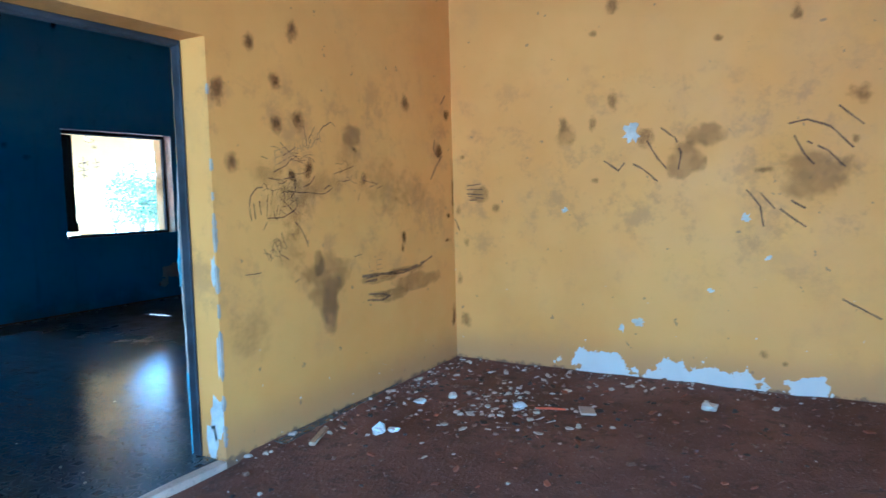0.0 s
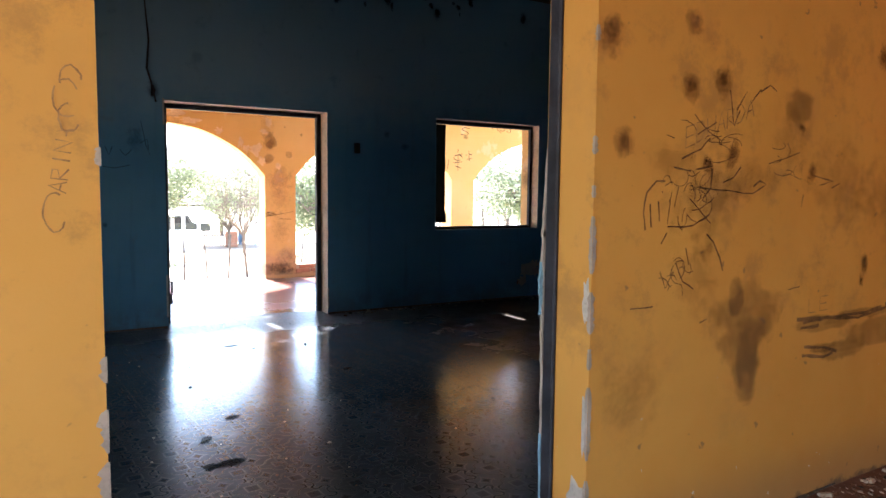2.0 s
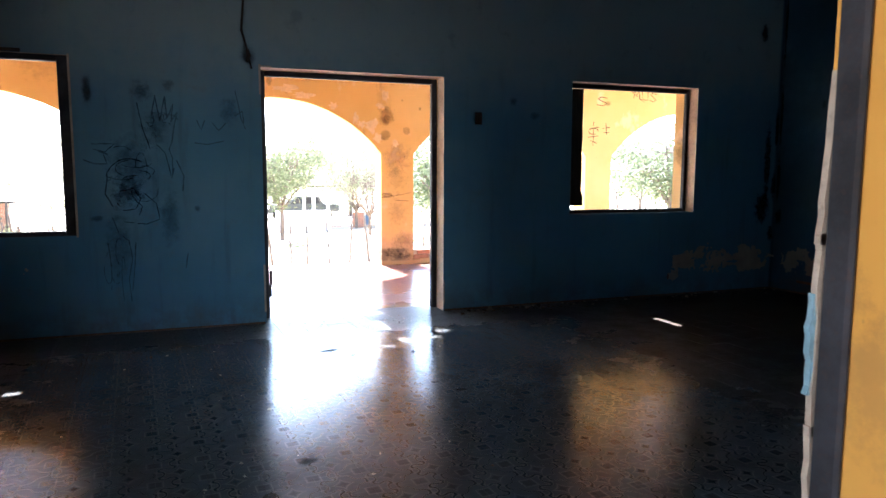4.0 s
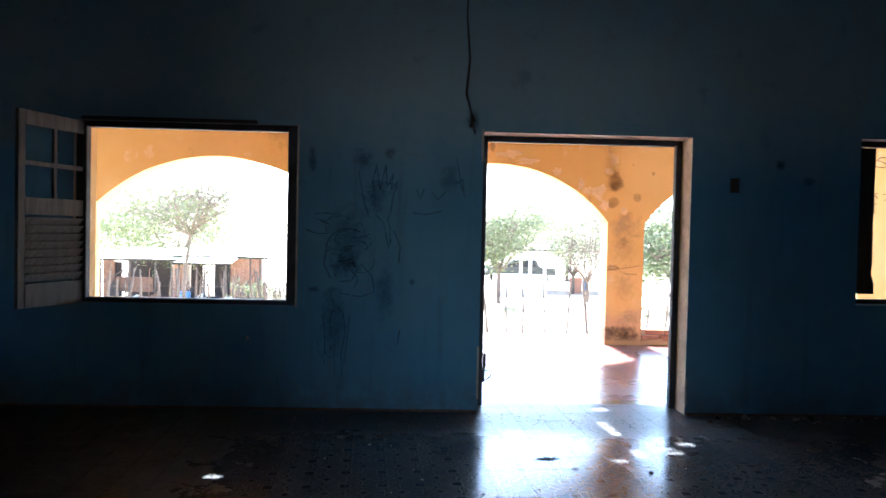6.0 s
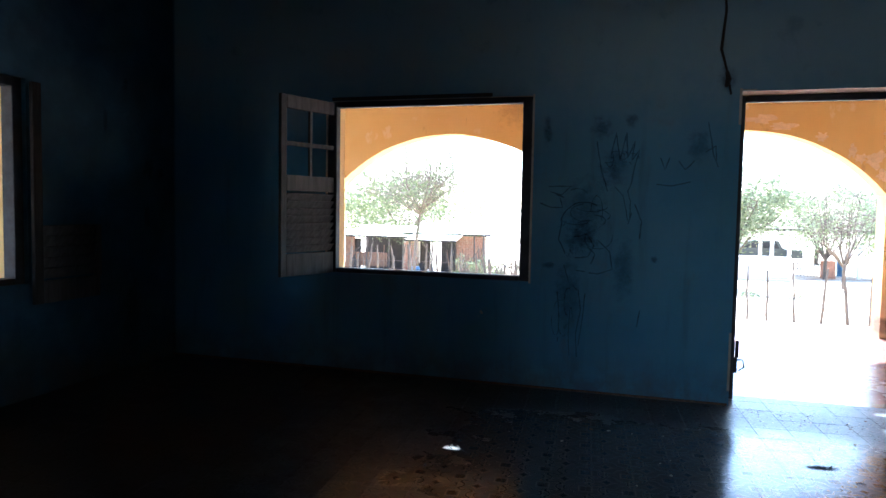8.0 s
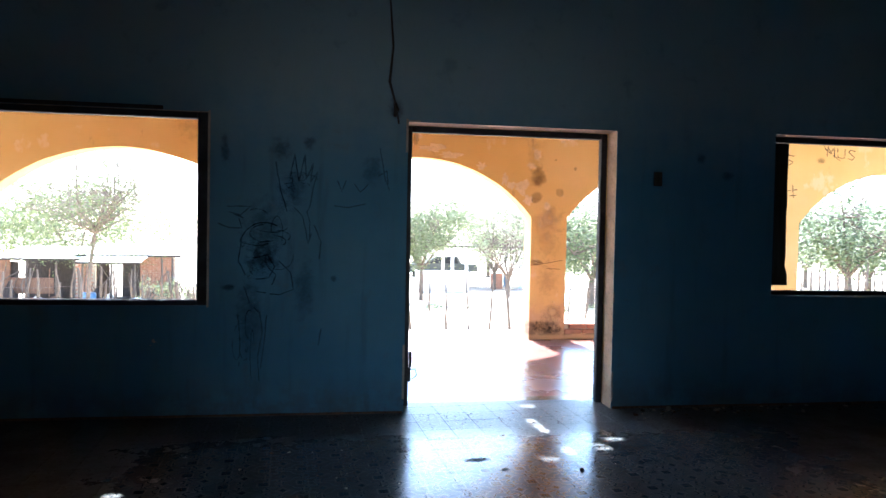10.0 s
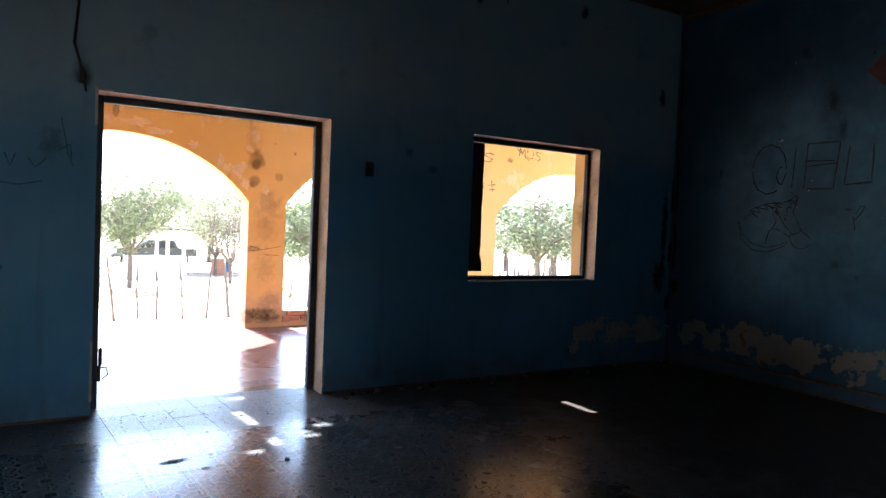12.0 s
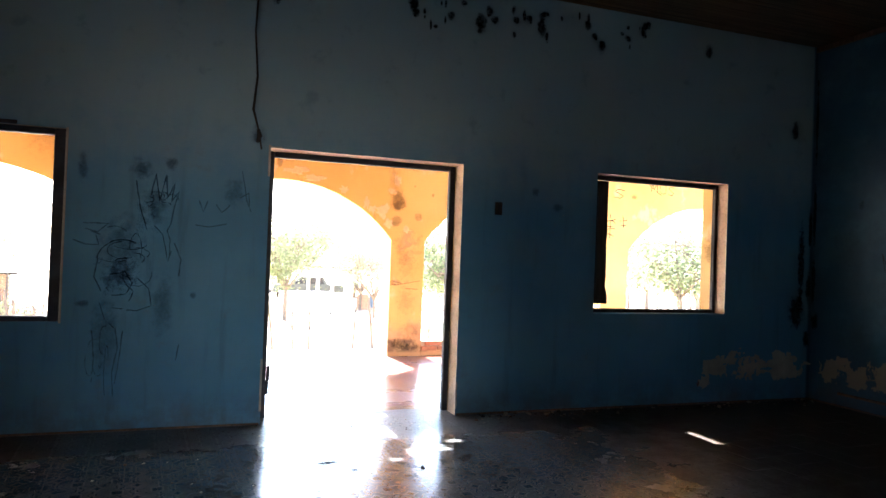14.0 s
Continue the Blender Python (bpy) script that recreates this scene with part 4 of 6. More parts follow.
for u, v, ru, rv in ((-.55, 2.2, .04, .1), (-.75, 1.9, .03, .14), (-.3, 1.6, .1, .13), (-.15, 1.55, .05, .06), (-.32, 1.2, .05, .12), (-.5, .45, .14, .4)):
    stain("left", u, v, ru, rv, SOOT)

# partition, yellow face: the round marks of a ball, charcoal words and shapes
for u, v, ru, rv in ((.604, 1.811, .06, .075), (1.004, 1.9, .05, .055), (1.156, 1.708, .056, .07), (.993, 1.667, .052, .056), (.677, 1.464, .05, .062), (1.241, 1.445, .042, .055),
                     (1.75, 1.391, .042, .045), (2.25, 1.91, .055, .07), (1.663, 1.567, .036, .022), (1.097, 1.405, .044, .034), (1.145, 2.185, .05, .066), (.83, 2.069, .044, .056)):
    stain("partition", u, v, ru * 1.15, rv * 1.15, MUD, "ball_mark")
    stain("partition", u, v + .1 * rv, ru * .6, rv * .6, MUDCORE, "ball_mark")
for u, v, ru, rv in ((2.815, 1.88, .06, .055), (2.70, 1.60, .06, .07), (2.818, 1.118, .04, .028), (2.19, 1.0, .04, .065), (2.17, .915, .03, .045), (2.79, .93, .07, .022), (2.87, .33, .05, .12),
                     (2.89, 1.25, .02, .3)):
    stain("partition", u, v, ru, rv, MUDCORE)
    stain("partition", u, v, ru * .6, rv * .6, MUDCORE)
stain("partition", 1.36, .73, .30, .25, SMEAR, "brown_smear", .3)
stain("partition", 1.39, .66, .17, .20, SMEAR, "brown_smear", .3)
stain("partition", 1.29, .90, .05, .09, SMEAR, "brown_smear")
for u, v, ru, rv in ((2.02, .62, .21, .055), (2.35, .68, .35, .07), (1.65, 1.65, .10, .08), (1.91, .75, .25, .04), (2.2, .77, .3, .03), (1.9, .64, .14, .03)):
    stain("partition", u, v, ru, rv, SMEAR, "brown_smear")
for u, v, ru, rv in ((1.6, 1.55, .16, .2), (1.1, 1.25, .26, .2), (1.05, 1.0, .18, .2), (1.95, 1.35, .3, .25), (.9, 1.4, .2, .1), (1.3, 1.35, .3, .12), (2.3, 1.3, .25, .2), (.75, .6, .2, .2)):
    stain("partition", u, v, ru, rv, DUST, "rub_mark")
drawing("charcoal_words", "partition", write("EDUARDA", .98, 1.46, .045, .07, .36, .22) + write("LE", 1.78, .80, .06, .06, .05), 0.0045, "charcoal words across the yellow wall", PALECHALK, 8)
drawing("charcoal_scrawl", "partition", [
    [(.79, 1.17), (.78, 1.23), (.79, 1.3), (.84, 1.34), (.88, 1.34)], [(.81, 1.26), (.82, 1.18)], [(.85, 1.27), (.86, 1.2)], [(.92, 1.39), (1.01, 1.38), (1.13, 1.4)], [(.96, 1.42), (1.06, 1.46), (1.11, 1.5)],
    [(1.13, 1.39), (1.12, 1.32), (1.08, 1.28)], [(1.06, 1.32), (1.21, 1.31), (1.37, 1.3), (1.45, 1.34), (1.41, 1.35), (1.37, 1.33)], [(1.19, 1.34), (1.25, 1.36), (1.29, 1.4)], [(1.21, 1.68), (1.24, 1.55), (1.27, 1.61)],
    [(1.25, 1.61), (1.31, 1.69), (1.33, 1.64), (1.39, 1.7)], [(1.39, 1.69), (1.45, 1.72), (1.49, 1.7)], [(.9, 1.18), (1.03, 1.18), (1.12, 1.22)], [(1.11, 1.15), (1.15, 1.12), (1.19, 1.06), (1.21, 1.01)]],
    0.007, "charcoal outline of a face and strokes on the yellow wall", BROWNCHALK, 9)
drawing("charcoal_scrawl", "partition", [
    [(.87, 1.02), (.9, .96), (.94, 1.02)], [(.95, 1.05), (.99, .98), (1.05, .95)], [(1.02, 1.58), (1.07, 1.54), (1.13, 1.51)], [(1.04, 1.51), (1.14, 1.56)], [(.88, 1.5), (.92, 1.49)], [(1.81, 1.34), (1.91, 1.36), (1.75, 1.38)],
    [(1.7, 1.3), (1.69, 1.25)], [(1.9, 1.33), (1.96, 1.35)], [(1.43, 1.41), (1.55, 1.44), (1.66, 1.47)], [(.73, .9), (.84, .9)], [(1.09, .82), (1.13, .83)], [(1.63, .91), (1.71, .92)], [(.91, 1.28), (.9, 1.19)], [(.95, 1.32), (.93, 1.25)],
    [(1.01, 1.28), (1.13, 1.19)], [(.98, 1.16), (1.02, 1.04)], [(.87, 1.12), (.9, 1.16)]], 0.005, "faint charcoal strokes on the yellow wall", BROWNCHALK, 19)
drawing("charcoal_streak", "partition", [[(1.71, .76), (1.91, .77), (2.17, .75), (2.4, .78), (2.56, .83)], [(1.7, .78), (1.96, .77), (2.23, .77), (2.46, .8)], [(1.73, .66), (1.92, .64), (2.01, .61)], [(1.75, .62), (1.91, .6), (1.98, .61)], [(1.73, .74), (1.86, .74)],
    [(2.75, 1.57), (2.65, 1.49), (2.57, 1.39)], [(2.64, 1.68), (2.62, 1.61), (2.68, 1.56), (2.74, 1.59), (2.71, 1.65)], [(2.74, 1.95), (2.81, 2.02)]], 0.015, "thick rubbed brown strokes on the yellow wall", RUBCHALK, 20)
drawing("charcoal_name", "partition", [arc(-.972, 1.24, .022, .042, 60, 330)] + write("ARINA", -.950, 1.28, .023, .032, 0, .25, 82) + [arc(-.945, 1.48, .025, .04, 30, 300), arc(-.935, 1.52, .02, .03, 0, 200), arc(-.94, 1.44, .02, .03, 90, 330)],
        0.0035, "faint charcoal word up the yellow wall", PALECHALK, 10)
drawing("charcoal_scribble", "partition", scribble(.98, 1.30, .13, .10, 13, 3) + scribble(.95, 1.0, .08, .07, 9, 4) + scribble(1.15, 1.5, .16, .06, 9, 5) + scribble(1.55, 1.42, .12, .06, 7, 6), 0.0035,
        "loose charcoal scribble on the yellow wall", BROWNCHALK, 14)
drawing("charcoal_scribble", "front", scribble(-1.02, 1.2, .20, .24, 11, 9) + scribble(-.78, 1.65, .10, .10, 7, 10) + scribble(-1.1, .62, .08, .26, 6, 11), 0.005,
        "loose charcoal scribble on the blue wall", BLUECHALK, 16)
drawing("charcoal_scribble", "right", scribble(-1.30, 1.70, .05, .06, 9, 13) + scribble(-1.15, 1.62, .07, .05, 9, 14) + scribble(-2.42, 1.60, .07, .08, 12, 15) + scribble(-2.55, 1.42, .06, .05, 8, 16), 0.007,
        "dark shading strokes inside the drawn heads", SOFTCHALK, 17)
# yellow room, right wall
for u, v, ru, rv in ((-6.37, 2.51, .057, .055), (-7.47, 2.305, .04, .06), (-6.23, 2.34, .03, .025), (-7.03, 2.21, .03, .025), (-6.366, 1.877, .04, .085), (-6.016, 1.76, .04, .06), (-6.227, 1.736, .034, .06),
                     (-6.573, 1.618, .075, .075), (-5.475, 1.161, .04, .044), (-5.2, 1.56, .028, .026), (-5.222, .915, .032, .045), (-6.244, 1.348, .034, .026), (-7.80, 1.80, .08, .065), (-7.779, 1.541, .026, .04),
                     (-7.308, 1.382, .065, .024), (-7.311, .225, .034, .038), (-7.432, .177, .02, .022), (-5.15, 1.15, .03, .05), (-5.15, .62, .03, .06), (-5.2, .3, .05, .07)):
    stain("yright", u, v, ru * 1.1, rv * 1.1, MUDCORE)
for u, v, ru, rv in ((-6.02, 1.67, .10, .095), (-5.344, 1.27, .086, .073), (-6.83, 1.475, .14, .146), (-6.96, 1.61, .17, .107), (-7.6, 1.35, .22, .18)):
    stain("yright", u, v, ru, rv, SMEAR, "brown_smear")
drawing("charcoal_scrawl", "yright", [[(-6.68, 1.68), (-6.77, 1.61), (-6.81, 1.51), (-6.79, 1.4)], [(-6.59, 1.6), (-6.66, 1.48), (-6.72, 1.41)], [(-6.3, 1.48), (-6.4, 1.41), (-6.44, 1.46)], [(-6.5, 1.45), (-6.57, 1.41), (-6.66, 1.33)],
    [(-7.43, 1.65), (-7.53, 1.67), (-7.65, 1.62), (-7.77, 1.49)], [(-7.46, 1.58), (-7.52, 1.46), (-7.57, 1.4)], [(-7.53, 1.54), (-7.64, 1.48), (-7.73, 1.38)], [(-7.2, 1.26), (-7.28, 1.16), (-7.3, 1.03)], [(-7.28, 1.24), (-7.36, 1.14)],
    [(-7.45, 1.19), (-7.53, 1.14)], [(-7.69, 1.74), (-7.82, 1.62)], [(-7.39, 1.14), (-7.45, 1.09), (-7.53, 1.03)], [(-7.73, .6), (-7.93, .49)]], 0.012, "charcoal loops on the yellow wall", BROWNCHALK, 12)
drawing("charcoal_bars", "yright", [[(-5.23, 1.34), (-5.35, 1.35)], [(-5.23, 1.31), (-5.36, 1.31)], [(-5.23, 1.28), (-5.37, 1.27)], [(-5.24, 1.26), (-5.37, 1.24)], [(-5.25, 1.23), (-5.31, 1.23)], [(-5.12, 1.09), (-5.16, 1.0)]], 0.010, "small barred charcoal mark on the yellow wall", BROWNCHALK, 21)


def chip(wall_name, u, v, ru, rv, mat, name, seed, label=""):
    """A flake or a broken patch with a ragged rim, a few millimetres proud."""
    ob, P = WALLS[wall_name]
    rnd = random.Random(seed)
    bm = bmesh.new()
    n = 18
    rim = [(1 + .9 * (rnd.random() - .5)) for _ in range(n)]
    a = [bm.verts.new(P(u + ru * rim[k] * math.cos(2 * math.pi * k / n), v + rv * rim[k] * math.sin(2 * math.pi * k / n), 0.0)) for k in range(n)]
    b = [bm.verts.new(P(u + ru * rim[k] * .93 * math.cos(2 * math.pi * k / n), v + rv * rim[k] * .93 * math.sin(2 * math.pi * k / n), 0.003)) for k in range(n)]
    for k in range(n):
        bm.faces.new([a[k], a[(k + 1) % n], b[(k + 1) % n], b[k]])
    bm.faces.new(b)
    bmesh.ops.recalc_face_normals(bm, faces=bm.faces)
    return part(name, bm, mat, ob, label)


for k, (u, v, ru, rv) in enumerate(((-6.49, 1.66, .05, .068), (-6.017, 1.147, .02, .016), (-7.199, 1.088, .024, .028), (-7.33, .835, .018, .016), (-6.995, .614, .02, .014), (-6.53, .377, .036, .03), (-6.42, .33, .02, .03))):
    chip("yright", u, v, ru, rv, WHITEP, "plaster_scar", k + 1)
for k, (u, v, ru, rv) in enumerate(((.685, 2.409, .15, .05), (.923, 2.332, .13, .045), (.482, 2.59, .05, .09), (.384, 2.419, .045, .08), (1.328, 2.173, .07, .05), (1.644, 2.015, .045, .07), (2.425, 2.611, .12, .06),
                                   (2.079, 2.372, .045, .09), (1.87, 1.773, .10, .10), (1.728, 1.848, .055, .05), (2.006, 2.222, .05, .045), (2.217, 1.702, .05, .05), (1.95, 1.672, .06, .06))):
    crown = 0.385 + math.sqrt(max(3.612 - (u - ru - .505) ** 2, 0))
    chip("arcade", u, max(v, crown + rv * 1.4) if u < 2.0 else v, ru, rv, FADEDORG, "faded_flake", k + 5)
for u, v, ru, rv in ((2.087, 2.073, .13, .15), (2.08, 1.80, .10, .10), (.455, 2.523, .045, .10), (2.394, 1.88, .06, .06), (2.094, .942, .10, .05), (2.331, 2.311, .02, .02), (2.09, 2.03, .07, .08)):
    stain("arcade", u, v, ru, rv, SMEAR, "brown_smear")
for u, v, ru, rv in ((2.2, .10, .28, .09), (2.3, .04, .25, .06), (2.6, 2.2, .03, .04), (6.1, .9, .08, .4), (-4.9, 1.4, .1, .2)):
    stain("arcade", u, v, ru, rv, SOOT)
for u, v, ru, rv in ((2.05, 2.33, .13, .3), (2.087, 2.07, .16, .16), (.10, 2.6, .08, .12), (2.25, 1.2, .22, .3), (-2.2, 2.6, .4, .3), (2.25, .7, .2, .3)):
    stain("arcade", u, v, ru, rv, DUST, "damp_mark")
stain("arcade", 2.24, 1.50, .24, .30, PALEMARK, "faded_patch")
stain("arcade", 2.30, .27, .20, .16, PALEMARK, "faded_patch")
drawing("scratches", "arcade", [[(2.01, .91), (2.24, .94), (2.45, .98)], [(2.04, .98), (2.2, .93)], [(2.24, .87), (2.42, .86)]], 0.008, "brown scratches across the pier", RUBCHALK, 22)
drawing("charcoal_marks", "arcade", [arc(5.55, 1.95, .09, .05, 0, 300), [(5.55, 2.1), (5.55, 1.72)], [(5.47, 1.98), (5.65, 2.02)], [(5.45, 1.85), (5.64, 1.88)], [(5.5, 1.8), (5.62, 1.76)],
         [(5.78, 2.08), (5.8, 1.9)], [(5.72, 2.0), (5.86, 2.02)], [(5.74, 1.93), (5.85, 1.94)], [(5.35, 1.92), (5.33, 1.74)]] + write("MUS", 6.3, 2.5, .12, .14, -.1) + write("S", 5.6, 2.36, .2, .14) + [[(6.2, 2.8), (6.27, 2.6), (6.5, 2.45)]],
        0.012, "dark scratched marks on the orange wall", None, 13)


def broken_edge(name, x, y, side, zs, label):
    """Plaster broken off along a jamb's arris."""
    rnd = random.Random(int(abs(x) * 91))
    th = tagged(new(name), label, "broken plaster")
    th.location = (x, y, zs[0][0])
    for z, hgt, w in zs:
        bm = bmesh.new()
        n = 14
        a = []
        for k in range(n + 1):
            t = k / n
            ww = w * .62 * math.sin(math.pi * t) ** 0.4 * rnd.uniform(.35, 1.25) + 0.002
            a.append((z + hgt * t, ww))
        for (z0, w0), (z1, w1) in zip(a, a[1:]):
            quad(bm, [(0.003 * side * -1, -0.004, z0), (side * w0, -0.004, z0), (side * w1, -0.004, z1), (0.003 * side * -1, -0.004, z1)])
            quad(bm, [(-0.004 * side, -0.004, z0), (-0.004 * side, w0 * .8, z0), (-0.004 * side, w1 * .8, z1), (-0.004 * side, -0.004, z1)])
        bmesh.ops.translate(bm, verts=bm.verts, vec=(0, 0, -zs[0][0]))
        part("patch", bm, PLASTER, th)
    return th


broken_edge("jamb_plaster", PDOOR[1], YP, 1, [(.07, .11, .022), (.25, .08, .016), (.40, .25, .022), (.71, .07, .012), (.83, .14, .026), (1.03, .19, .024), (1.28, .04, .012), (1.42, .06, .016), (1.78, .05, .014)], "grey plaster bare along the chipped edge of the yellow doorway")
broken_edge("jamb_plaster", PDOOR[0], YP, -1, [(.12, .14, .03), (.36, .10, .03), (.56, .12, .035), (.70, .10, .028), (.86, .06, .02), (1.34, .04, .014)], "grey plaster bare along the crumbled edge of the yellow doorway")


def reveal_scar(x, side, y, z, ry, rz, seed):
    """A ragged patch of bare plaster on the cheek of the inner doorway."""
    rnd = random.Random(seed)
    bm = bmesh.new()
    n = 16
    rim = [rnd.uniform(.6, 1.15) for _ in range(n)]
    P = lambda k, o, f: (x - side * o, min(max(y + ry * f * rim[k] * math.cos(2 * math.pi * k / n), YP + .004), YP + .16), max(z + rz * f * rim[k] * math.sin(2 * math.pi * k / n), .0))
    lo = [bm.verts.new(P(k, 0.0, 1.0)) for k in range(n)]
    hi = [bm.verts.new(P(k, 0.0025, .92)) for k in range(n)]
    for k in range(n):
        bm.faces.new([lo[k], lo[(k + 1) % n], hi[(k + 1) % n], hi[k]])
    bm.faces.new(hi)
    bmesh.ops.recalc_face_normals(bm, faces=bm.faces)
    part("plaster_scar", bm, WHITEP, partition, "bare pale plaster scar")


for k, (y, z, ry, rz) in enumerate(((.05, .20, .055, .13), (.09, .09, .05, .10), (.02, .93, .018, .09), (.015, .52, .014, .12))):
    reveal_scar(PDOOR[1], 1, YP + y, z, ry, rz, 60 + k)


def broken_lip():
    """The plaster lip left standing behind the inner doorway's frame, on the blue side."""
    rnd = random.Random(44)
    th = tagged(new("plaster_lip"), "ragged bare plaster strip with pale blue paint beside the door frame", "broken plaster")
    th.location = (PDOOR[1], YP + PT - .012, .0)
    for nm, z0, z1, w0, w1, mat, lab in (("painted_strip", .0, .42, .006, .012, LIPBLUE, "pale blue painted strip"), ("bare_strip", .40, .80, .010, .018, PLASTER, "bare grey plaster strip"), ("bare_strip", .78, 1.16, .018, .022, PLASTER, "bare grey plaster strip"),
                                    ("bare_strip", 1.14, 1.45, .022, .004, PLASTER, "bare grey plaster strip"), ("painted_strip", .86, 1.05, .026, .028, LIPBLUE, "pale blue painted strip")):
        bm = bmesh.new()
        rows = []
        for k in range(13):
            z = z0 + (z1 - z0) * k / 12
            w = (w0 + (w1 - w0) * k / 12) * rnd.uniform(.8, 1.2)
            y = .004 if nm == "painted_strip" else 0
            rows.append([bm.verts.new(p) for p in ((.01, -.004 + y, z), (-w, -.004 + y, z), (-w * .9, .011 + y, z), (.01, .011 + y, z))])
        for r, q in zip(rows, rows[1:]):
            for k in range(4):
                bm.faces.new([r[k], r[(k + 1) % 4], q[(k + 1) % 4], q[k]])
        bm.faces.new(rows[0][::-1])
        bm.faces.new(rows[-1])
        bmesh.ops.recalc_face_normals(bm, faces=bm.faces)
        part(nm, bm, mat, th, lab)


broken_lip()
broken_edge("jamb_plaster", DOOR[1], 0.0, 1, [(.05, .24, .02), (.8, .1, .01)], "chipped plaster edge of the outer doorway")

for nm, x, z0, z1 in (("chipped_edge", WIN_L[1] + .006, WIN_L[2] - .01, WIN_L[3] + .01), ("chipped_edge", DOOR[0] - .006, 1.9, 2.14), ("chipped_edge", DOOR[0] - .006, 0.1, 0.5)):
    part(nm, boxes([(x - .008, x + .008, -.003, .012, z0, z1)], .002), PLASTER, front)
part("chipped_edge", boxes([(.0, .09, -.003, .01, DOOR[3] + .002, DOOR[3] + .012)], .002), PLASTER, front)
part("chipped_edge", boxes([(WIN_L[0] + .05, WIN_L[1] - .3, -.004, .01, WIN_L[3] + .002, WIN_L[3] + .03)], .004), DARKWOOD, front, "dark broken edge over the window")

# a thin skirting of old paint and dirt at the foot of the blue walls
for nm, b in (("baseboard", (XL + .002, DOOR[0] - .01, -.008, -.001, -.005, .016)), ("baseboard", (DOOR[1] + .01, XR - .014, -.008, -.001, -.005, .018)), ("baseboard", (XR - .012, XR - .001, YP + PT, -.002, -.005, .015))):
    tagged(part(nm, boxes([b], 0.003), BROWNWOOD, None), kind="structure")
for y0, y1 in ((-4.8, -3.1), (-3.06, -1.9), (-1.87, -.35)):
    tagged(part("skirting_edge", boxes([(XR - .018, XR - .001, y0, y1, .115, .14)], 0.004), BROWNWOOD, None), kind="structure")
# pale rim of the sill under the narrower window, lit by the sky
tagged(part("window_sill", boxes([(WIN_L[0] + .06, WIN_L[1] - .06, .2, .36, WIN_L[2] - .001, WIN_L[2] + .012)], 0.003), PLASTER, None), kind="structure")
tagged(part("window_sill", boxes([(WIN_R[0] + .06, WIN_R[1] - .06, .2, .36, WIN_R[2] - .001, WIN_R[2] + .012)], 0.003), PLASTER, None), kind="structure")


# ---- rubbish on the floors ----
def lump(name, x, y, z, sx, sy, sz, mat, label, cat, seed, rough=.35, turn=0):
    """A broken or crumpled piece: a faceted lump with an uneven surface."""
    rnd = random.Random(seed)
    bm = bmesh.new()
    bmesh.ops.create_icosphere(bm, subdivisions=1, radius=1)
    bmesh.ops.subdivide_edges(bm, edges=rnd.sample(list(bm.edges), 12), cuts=1)
    for v in bm.verts:
        k = 1 + rough * (noise.noise(v.co * 1.7 + Vector((seed, 0, 0))) + 1.5 * (rnd.random() - .5))
        v.co = Vector((v.co.x * sx * k, v.co.y * sy * k, max(v.co.z, -.55) * sz * k))
    lo = min(v.co.z for v in bm.verts)
    bmesh.ops.translate(bm, verts=bm.verts, vec=(0, 0, -lo))
    ob = mesh_from(name, bm, mat)
    tagged(ob, label, cat)
    ob.matrix_world = pose(x, y, z, 0, 0, turn)
    return ob


def on_earth(x, y):
    e = min(XY - x, YP - y)
    return -0.035 + 0.012 * noise.noise((x * 2.2, y * 2.2, 0)) + 0.008 * noise.noise((x * 7, y * 7, 3)) + 0.03 * max(0, 1 - e / 0.3) - 0.003


lump("crumpled_paper", 1.27, -5.52, on_earth(1.27, -5.52), .045, .04, .035, PAPER, "crumpled white paper ball on the dirt floor", "litter", 1)
lump("crumpled_paper", 1.34, -5.56, on_earth(1.34, -5.56), .03, .04, .02, PAPER, "smaller crumpled paper scrap on the dirt floor", "litter", 2)
lump("plaster_lump", 1.86, -5.42, on_earth(1.86, -5.42), .055, .035, .02, WHITEP, "flat white plaster lump on brown dirt", "rubble", 3)
lump("plaster_lump", 2.04, -5.55, on_earth(2.04, -5.55), .035, .03, .02, WHITEP, "small white plaster lump on brown dirt", "rubble", 4)
lump("plaster_lump", 2.02, -6.03, on_earth(2.02, -6.03), .05, .05, .025, PAPER, "bright white lump among the plaster rubble", "rubble", 5)
lump("plaster_lump", 2.45, -7.05, on_earth(2.45, -7.05), .05, .05, .03, WHITEP, "grey plaster lump near the yellow wall", "rubble", 6)
bm = bmesh.new()
add_box(bm, -.075, .075, -.045, .045, 0, .014, bevel=.004)
sl = tagged(mesh_from("plaster_slab", bm, PLASTER), "flat cream slab of plaster on the dirt floor", "rubble")
sl.matrix_world = pose(2.13, -6.42, on_earth(2.13, -6.42) + .004, 3, 2, 25)
bm = bmesh.new()
tube(bm, [(-.09, 0, .008), (0, .006, .01), (.09, 0, .008)], [.007, .008, .006], 7)
st = tagged(mesh_from("red_plastic_stick", bm, ORANGEPL, smooth=True), "thin orange-red plastic stick on the dirt floor", "litter")
st.matrix_world = pose(2.05, -6.22, on_earth(2.05, -6.22) + .004, 0, 0, -72)
bm = bmesh.new()
add_box(bm, -.13, .13, -.018, .018, 0, .02, bevel=.004)
bt = tagged(mesh_from("wooden_batten", bm, PALEWOOD), "short pale wooden batten by the yellow wall", "wood")
bt.matrix_world = pose(1.04, -5.28, on_earth(1.04, -5.28) + .004, 0, 2, 24)


